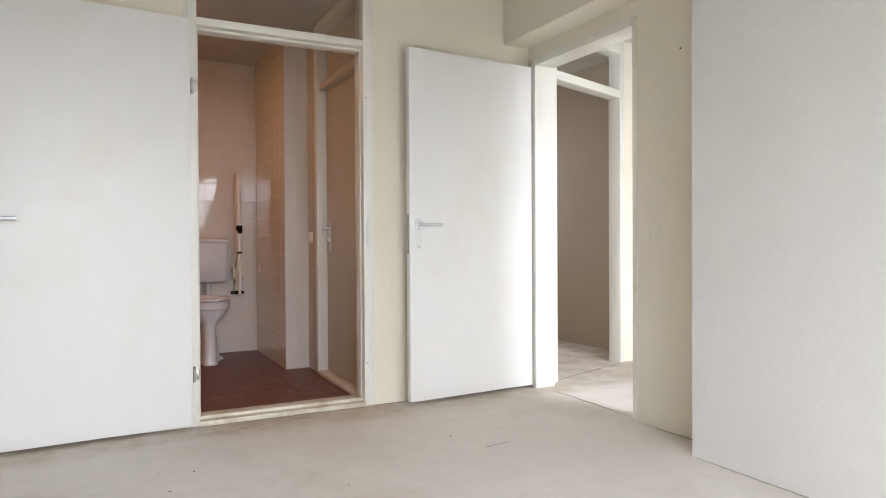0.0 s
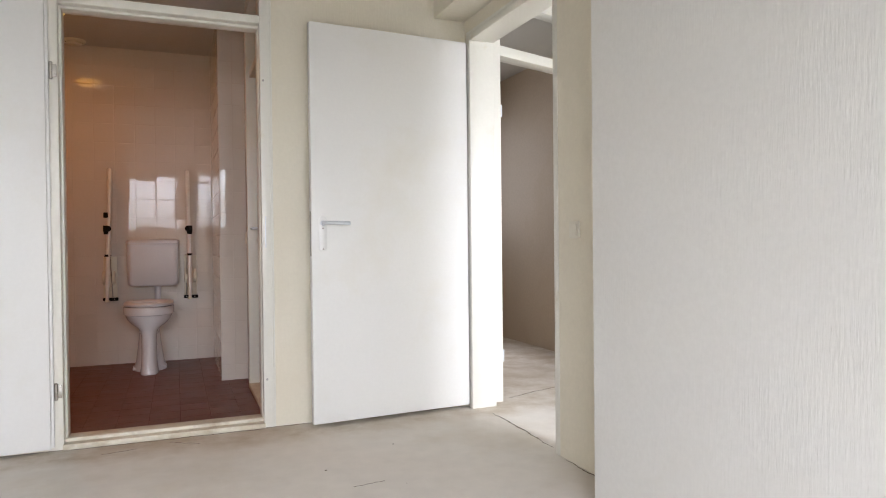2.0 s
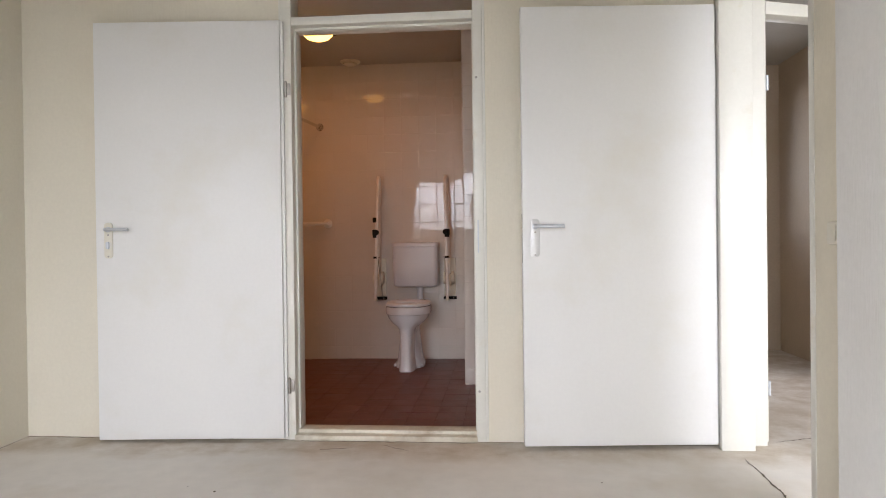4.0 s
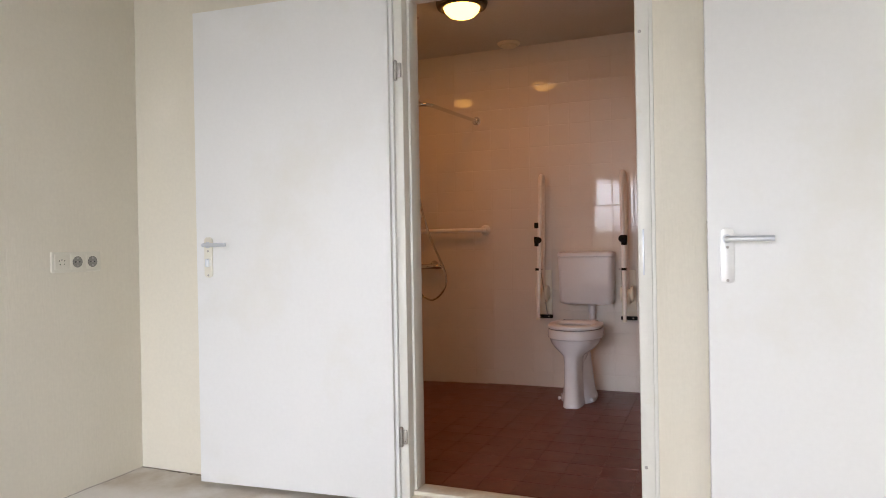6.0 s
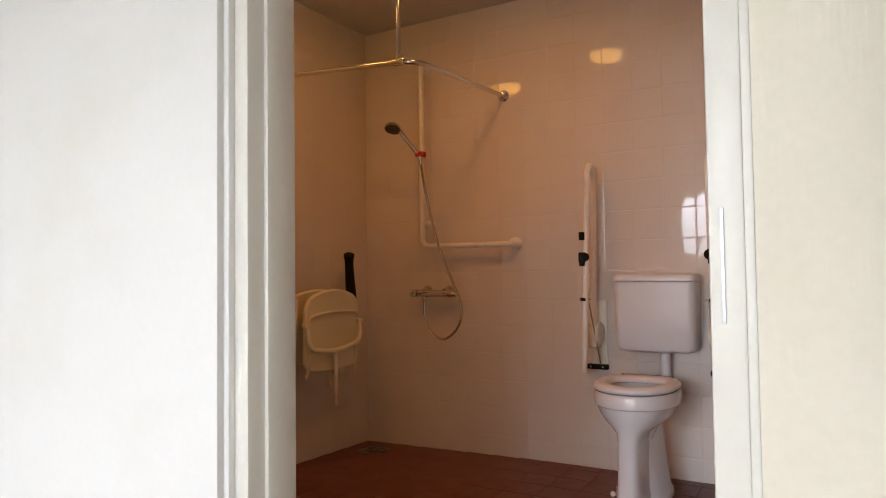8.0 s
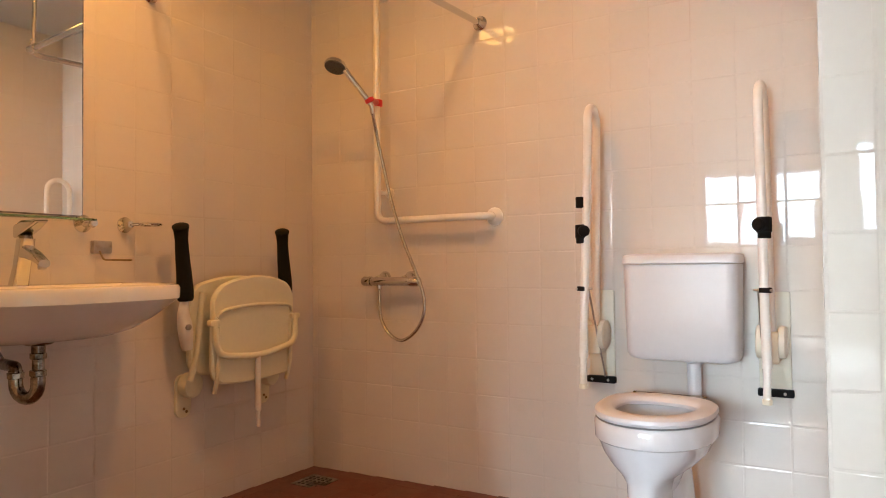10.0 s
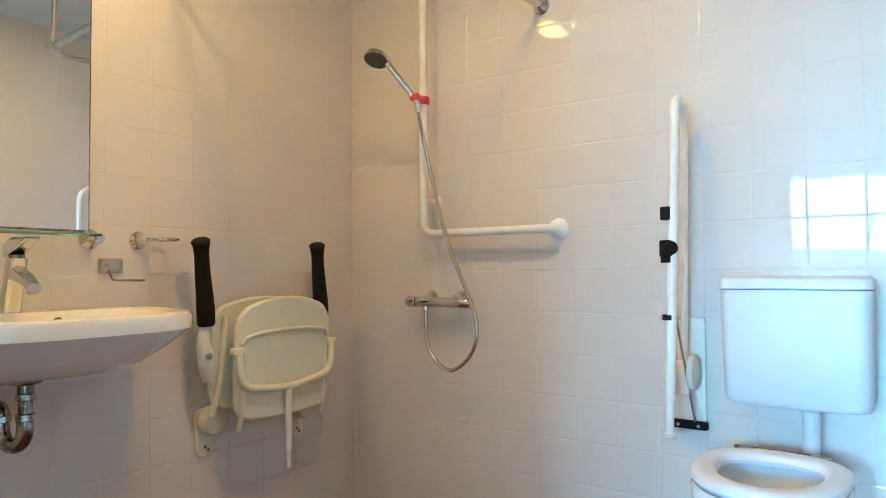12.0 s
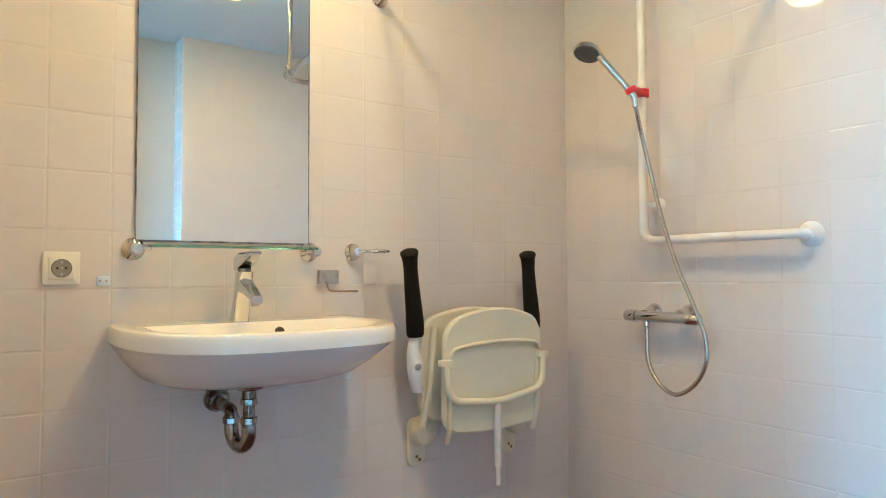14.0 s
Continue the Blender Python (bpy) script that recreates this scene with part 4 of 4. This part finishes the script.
for y in (5.238, 5.690):
    part("side_tube", tube(bend([(-0.555, y - 0.01, 0.50), (-0.545, y + 0.012, 0.60), (-0.540, y + 0.034, 0.83)], 0.05), 0.012, 12), M_SEAT, ss)
for y in (5.292, 5.668):
    part("seat_bracket", tube(bend([(xs + 0.028, y, 0.70), (xs + 0.034, y - 0.006, 0.52), (xs + 0.010, y - 0.004, 0.45)], 0.04), 0.0085, 10), M_SEAT, ss)

# ---- bathroom: washbasin, mirror and small fittings ----
BY = 4.628
basin = thing("washbasin", (BWEST, BY, 0.70), "white porcelain wall-hung washbasin under the mirror", "washbasin")


def basin_ring(z, hw, x0, dep, p=0.55, q=0.80, back=0.95, n=30):
    out = []
    for k in range(n + 1):
        a = math.pi * k / n
        c, sn = math.cos(a), math.sin(a)
        side = back + (1 - back) * min(1.0, sn * 1.7)
        out.append(Vector((x0 + dep * sn ** q, BY + 0.024 + hw * side * math.copysign(abs(c) ** p, c), z)))
    a, e = out[-1], out[0]
    out += [a.lerp(e, k / 8) for k in range(1, 8)]
    return out


XW = BWEST + 0.001
rings = [basin_ring(z + 0.021, hw, XW, d, pp, 0.85) for z, hw, d, pp in ((0.690, .19, .22, .80), (0.695, .245, .28, .72), (0.716, .295, .35, .66), (0.755, .330, .425, .62), (0.792, .356, .482, .60),
                                                              (0.804, .364, .500, .59), (0.810, .370, .508, .58), (0.840, .371, .510, .58), (0.850, .366, .505, .58), (0.854, .356, .493, .58))]
rings += [basin_ring(z + 0.021, hw, XW + o, d, pp, .85, 0.9) for z, hw, o, d, pp in ((0.852, .315, .115, .350, .66), (0.846, .302, .118, .333, .66), (0.815, .276, .128, .300, .66), (0.775, .222, .150, .240, .8), (0.750, .14, .19, .15, .85), (0.745, .03, .25, .04, 1.0))]
part("bowl", loft(rings), M_BASIN, basin)
part("overflow", lathe((XW + 0.130, 4.722, 0.843), (1, 0, 0.38), [(0, 0.0135), (0.003, 0.0145), (0.004, 0.0115), (0.001, 0.011)], 18), M_OLD_CHROME, basin)
part("overflow_hole", lathe((XW + 0.1325, 4.722, 0.8438), (1, 0, 0.38), [(0, 0.0112), (0.0015, 0.011)], 18), M_DARK, basin)
part("drain", lathe((XW + 0.262, BY, 0.7665), (0, 0, 1), [(0, 0.032), (0.003, 0.031), (0.004, 0.022), (0.001, 0.020)], 22), M_CHROME, basin)
part("waste_cap", lathe((-0.40, BY - 0.030, 0.717), (0, 0, -1), [(-0.004, 0.04), (0.004, 0.038), (0.008, 0.030)], 22), M_OLD_CHROME, basin)

tap = thing("basin_tap", (-0.555, BY, 0.872), "chrome single-lever basin tap", "tap")
xt, yt = -0.555, BY - 0.006
prof = [(0.870, 0.0, 0.024, 0.026), (0.877, 0.0, 0.0225, 0.0245), (0.93, 0.018, 0.020, 0.022), (0.985, 0.034, 0.021, 0.0225), (1.012, 0.040, 0.021, 0.022)]
part("body", loft([[Vector((xt + o + x, yt + y, z)) for x, y in rounded_outline(2 * rx, 2 * ry, 0.014, 5)] for z, o, rx, ry in prof]), M_CHROME, tap)
sp = []
for tq, (dx, z, hh, ww) in enumerate(((0.02, 0.975, .020, .021), (0.06, 0.972, .018, .020), (0.105, 0.956, .014, .018), (0.140, 0.938, .011, .016))):
    sp.append([Vector((xt + dx, yt + y, z + zz)) for y, zz in rounded_outline(2 * ww, 2 * hh, 0.010, 5)])
part("spout", loft(sp), M_CHROME, tap)
part("aerator", lathe((xt + 0.126, yt, 0.934), (0.2, 0, -1), [(0, 0.0115), (0.012, 0.0115), (0.013, 0.009)], 16), M_STEEL, tap)
lv = [[Vector((xt + dx, yt + y, z + zz)) for y, zz in rounded_outline(2 * ww, 2 * hh, 0.007, 5)] for dx, z, hh, ww in ((0.012, 1.034, .020, .022), (0.05, 1.045, .020, .0225), (0.085, 1.052, .013, .021), (0.125, 1.062, .006, .017))]
part("lever", loft(lv), M_CHROME, tap, "chrome lever")
part("neck", lathe((xt + 0.040, yt, 1.008), (0.05, 0, 1), [(0, 0.018), (0.014, 0.018)], 18), M_OLD_CHROME, tap)

TRY = BY - 0.030
trap = thing("basin_trap", (-0.40, TRY, 0.54), "tarnished chrome trap under the washbasin", "drain trap")
part("down_pipe", lathe((-0.40, TRY, 0.712), (0, 0, -1), [(0, 0.018), (0.028, 0.018), (0.029, 0.0155), (0.105, 0.0155)], 18), M_OLD_CHROME, trap)
for z in (0.688, 0.640):
    part("nut", lathe((-0.40, TRY, z), (0, 0, -1), [(0, 0.019), (0.002, 0.0225), (0.016, 0.0225), (0.018, 0.019)], 8), M_OLD_CHROME, trap)
u_pts = [(-0.40, TRY, 0.62)] + [(-0.44 + 0.04 * math.cos(a), TRY - 0.010 * (1 - math.cos(a)), 0.600 - 0.042 * math.sin(a)) for a in (math.pi * k / 10 for k in range(11))] + [(-0.480, TRY - 0.02, 0.635)]
part("u_bend", tube(u_pts, 0.0185, 16), M_OLD_CHROME, trap)
part("nut", lathe((-0.480, TRY - 0.02, 0.612), (0, 0, 1), [(0, 0.019), (0.002, 0.023), (0.016, 0.023), (0.018, 0.019)], 8), M_OLD_CHROME, trap)
part("wall_pipe", tube(bend([(-0.480, TRY - 0.02, 0.622), (-0.480, TRY - 0.02, 0.645), (BWEST, TRY - 0.012, 0.650)], 0.02), 0.0165, 16), M_OLD_CHROME, trap)
part("rosette", lathe((BWEST, TRY - 0.012, 0.650), (1, 0, 0), [(0, 0.036), (0.008, 0.035), (0.03, 0.026), (0.034, 0.018)], 24), M_OLD_CHROME, trap, "dark tarnished rosette")
part("fixing_bolt", lathe((-0.50, TRY - 0.09, 0.719), (0, 0, -1), [(-0.006, 0.018), (0.006, 0.017), (0.012, 0.010)], 10), M_OLD_CHROME, trap)

mir = thing("mirror", (BWEST, 4.615, 1.100), "tall frameless mirror over the washbasin", "mirror")
part("mirror_glass", box(BWEST + 0.003, BWEST + 0.007, 4.367, 4.861, 1.100, 2.08), M_MIRROR, mir, "silvered glass", smooth=0)
for y0, y1, z0, z1 in ((4.364, 4.367, 1.097, 2.083), (4.861, 4.864, 1.097, 2.083), (4.367, 4.861, 1.095, 1.100)):
    part("edge", box(BWEST + 0.001, BWEST + 0.0075, y0, y1, z0, z1), M_OLD_CHROME, mir, "dark ground edge", smooth=0)

sh = thing("glass_shelf", (BWEST, 4.60, 1.07), "clear glass shelf on chrome holders under the mirror", "shelf")
part("shelf_pane", box(BWEST + 0.030, BWEST + 0.122, 4.385, 4.842, 1.077, 1.083, 0.001), M_SHELF, sh)
part("pane_edge", box(BWEST + 0.122, BWEST + 0.1235, 4.385, 4.842, 1.077, 1.083), M_SHELFEDGE, sh, "green glass edge")
for y, d in ((4.361, 1), (4.866, -1)):
    ro = part("shelf_holder", lathe((BWEST, y, 1.074), (1, 0, 0), [(0, 0.030), (0.005, 0.030), (0.016, 0.020), (0.022, 0.015), (0.05, 0.013), (0.062, 0.016), (0.070, 0.012)], 24), M_CHROME, sh, "chrome shelf holder")
    part("holder_clip", rod((BWEST + 0.055, y, 1.076), (BWEST + 0.060, y + d * 0.035, 1.078), 0.0085, 12, 0.002), M_CHROME, ro)

gh = thing("glass_holder", (BWEST, 5.0, 1.07), "chrome ring holder for a drinking glass", "glass holder")
part("rosette", lathe((BWEST, 5.018, 1.076), (1, 0, 0), [(0, 0.028), (0.005, 0.028), (0.016, 0.019), (0.03, 0.014), (0.04, 0.012)], 24), M_CHROME, gh)
part("arm", rod((BWEST + 0.032, 5.018, 1.076), (BWEST + 0.050, 5.042, 1.078), 0.006, 10), M_CHROME, gh)
ringp = [(BWEST + 0.062 + 0.036 * math.cos(2 * math.pi * k / 32), 5.078 + 0.036 * math.sin(2 * math.pi * k / 32), 1.078) for k in range(33)]
part("ring", tube(ringp, 0.0052, 10), M_CHROME, gh)

sd = thing("soap_holder", (BWEST, 4.928, 0.99), "brushed metal soap holder plate with a wire loop", "soap holder")
part("plate", slab((BWEST, 4.928, 0.996), (1, 0, 0), (0, 0, 1), 0.066, 0.044, 0.020, 0.004, 0.003), M_STEEL, sd)
part("wire_loop", tube(bend([(BWEST + 0.020, 4.916, 0.982), (BWEST + 0.032, 4.921, 0.952), (BWEST + 0.050, 5.006, 0.950), (BWEST + 0.075, 5.001, 0.952), (BWEST + 0.07, 4.931, 0.952)], 0.012), 0.003, 8), M_BRASS, sd)

s2 = thing("wall_socket", (BWEST, 4.194, 1.022), "cream single wall socket on bathroom tiles", "socket", group="wall sockets")
part("cover_frame", slab((BWEST, 4.194, 1.022), (1, 0, 0), (0, 0, 1), 0.084, 0.084, 0.010, 0.006, 0.003), M_SOCKET, s2)
part("insert", slab((BWEST + 0.010, 4.194, 1.022), (1, 0, 0), (0, 0, 1), 0.058, 0.058, 0.003, 0.004, 0.001), M_SOCKET, s2)
socket_insert(s2, Vector((BWEST + 0.013, 4.194, 1.022)), Vector((1, 0, 0)))
wb = thing("wall_bracket", (BWEST, 4.290, 0.989), "small clear plastic bracket screwed to the tiles", "bracket")
pl = part("base", slab((BWEST, 4.290, 0.989), (1, 0, 0), (0, 0, 1), 0.030, 0.026, 0.006, 0.004, 0.001), M_ALU, wb)
screws([(BWEST + 0.006, 4.290 + d, 0.989) for d in (-0.008, 0.008)], (1, 0, 0), 0.0035, pl)

# ceiling lamp, ventilation cap and floor drain


def ceiling_lamp(x, y):
    lamp = thing("ceiling_lamp", (x, y, CEIL), "lit round opal ceiling lamp with a dark base", "lamp", group="bathroom ceiling lamps")
    part("base", lathe((x, y, CEIL), (0, 0, -1), [(0, 0.148), (0.016, 0.150), (0.040, 0.142), (0.048, 0.122), (0.042, 0.108)], 40), M_LAMPRIM, lamp, "dark brown lamp base")
    bowl = part("shade", lathe((x, y, CEIL - 0.028), (0, 0, -1), [(0, 0.104), (0.014, 0.106), (0.036, 0.097), (0.058, 0.074), (0.070, 0.042), (0.074, 0.001)], 36), M_LAMP, lamp, "lit warm opal glass bowl")
    bowl.visible_shadow = False


for x, y in LAMPS:
    ceiling_lamp(x, y)
vent = thing("ventilation_cap", (0.565, 5.885, CEIL), "round white ventilation cap on the ceiling", "vent")
part("ring", lathe((0.565, 5.885, CEIL), (0, 0, -1), [(0, 0.080), (0.006, 0.080), (0.016, 0.070), (0.018, 0.060), (0.004, 0.056)], 32), M_CREAM, vent)
part("disc", lathe((0.565, 5.885, CEIL - 0.012), (0, 0, -1), [(0, 0.03), (0.004, 0.052), (0.010, 0.054), (0.018, 0.046), (0.021, 0.001)], 32), M_CREAM, vent)
dr = thing("floor_drain", (-0.46, 5.80, -0.018), "small metal drain grate in the shower floor", "drain")
part("grate_frame", slab((-0.46, 5.80, -0.021), (0, 0, 1), (0, 1, 0), 0.15, 0.15, 0.007, 0.006, 0.001), M_OLD_CHROME, dr)
for k in range(5):
    for j in range(5):
        part("slot", slab((-0.46 + (k - 2) * 0.024, 5.80 + (j - 2) * 0.024, -0.014), (0, 0, 1), (0, 1, 0), 0.013, 0.013, 0.0006, 0.005, 0.0001, 3), M_DARK, dr)

# ---- tiles ----
TILE_MESH = {}


def tile_mesh(name, w, h, t, bevel, drop, mat):
    key = (name, round(w, 4), round(h, 4))
    if key not in TILE_MESH:
        x, y = w / 2, h / 2
        bv = min(bevel, w / 4, h / 4)
        vs = [(-x, -y, -t), (x, -y, -t), (x, y, -t), (-x, y, -t), (-x, -y, -drop), (x, -y, -drop), (x, y, -drop), (-x, y, -drop),
              (-x + bv, -y + bv, 0), (x - bv, -y + bv, 0), (x - bv, y - bv, 0), (-x + bv, y - bv, 0)]
        fs = [(8, 9, 10, 11)] + [(i, (i + 1) % 4, 4 + (i + 1) % 4, 4 + i) for i in range(4)] + [(4 + i, 4 + (i + 1) % 4, 8 + (i + 1) % 4, 8 + i) for i in range(4)]
        me = bpy.data.meshes.new(name)
        me.from_pydata(vs, [], fs)
        for p in me.polygons:
            p.use_smooth = False
        me.materials.append(mat)
        TILE_MESH[key] = me
    return TILE_MESH[key]


def cuts(lo, hi, joint, pitch):
    k0 = math.ceil((lo + 0.012 - joint) / pitch)
    out = [lo]
    while joint + k0 * pitch < hi - 0.012:
        out.append(joint + k0 * pitch)
        k0 += 1
    return out + [hi]


def tiles(parent, origin, u, v, us, vs, mat, tilt, seed, gap=0.0022, t=0.006, bevel=0.0032, drop=0.0007, name="tile", fall=None):
    """Lays tiles between the joints us and vs on the plane through origin spanned by u and v."""
    rng = random.Random(seed)
    u, v, o = Vector(u), Vector(v), Vector(origin)
    n = u.cross(v)
    rot = Matrix((u, v, n)).transposed().to_4x4()
    for a0, a1 in zip(us, us[1:]):
        for b0, b1 in zip(vs, vs[1:]):
            w, h = a1 - a0 - gap, b1 - b0 - gap
            if w < 0.006 or h < 0.006:
                continue
            c = o + u * (a0 + a1) / 2 + v * (b0 + b1) / 2
            if fall:
                c.z += fall(c.x, c.y)
            ob = new(name, tile_mesh(name, w, h, t, bevel, drop, mat))
            ob.parent = parent
            wob = Euler((rng.gauss(0, tilt), rng.gauss(0, tilt), 0)).to_matrix().to_4x4()
            ob.matrix_local = Matrix.Translation(c + n * rng.uniform(-0.0002, 0.0002)) @ rot @ wob


T = radians(0.13)
zs_back = cuts(-0.035, CEIL, 0.103, 0.145)
zs_side = cuts(-0.035, CEIL, 0.0515, 0.1527)
tiles(wall_bath_north, (0, BNORTH, 0), (1, 0, 0), (0, 0, 1), cuts(BWEST, DUCT, 0.958, 0.1427), zs_back, M_TILE, T, 1)
tiles(wall_bath_west, (BWEST, 0, 0), (0, 1, 0), (0, 0, 1), cuts(3.822, BNORTH, 4.158, 0.1505), zs_side, M_TILE, T, 2)
tiles(wall_duct, (DUCT, 0, 0), (0, -1, 0), (0, 0, 1), [-y for y in reversed(cuts(5.0, BNORTH, 5.0, 0.1505))], zs_back, M_TILE, T, 3)
tiles(wall_duct, (0, 5.0, 0), (1, 0, 0), (0, 0, 1), [DUCT + 0.004, 1.600, BEAST], zs_back, M_TILE, T, 4)
tiles(floor_bath, (0, 0, 0), (1, 0, 0), (0, 1, 0), cuts(BWEST, BEAST, 0.945, 0.152), cuts(3.838, BNORTH, 5.315, 0.152), M_QUARRY, radians(0.15), 6, gap=0.0024, t=0.008, bevel=0.0014, drop=0.0005, name="floor_tile", fall=floor_fall)
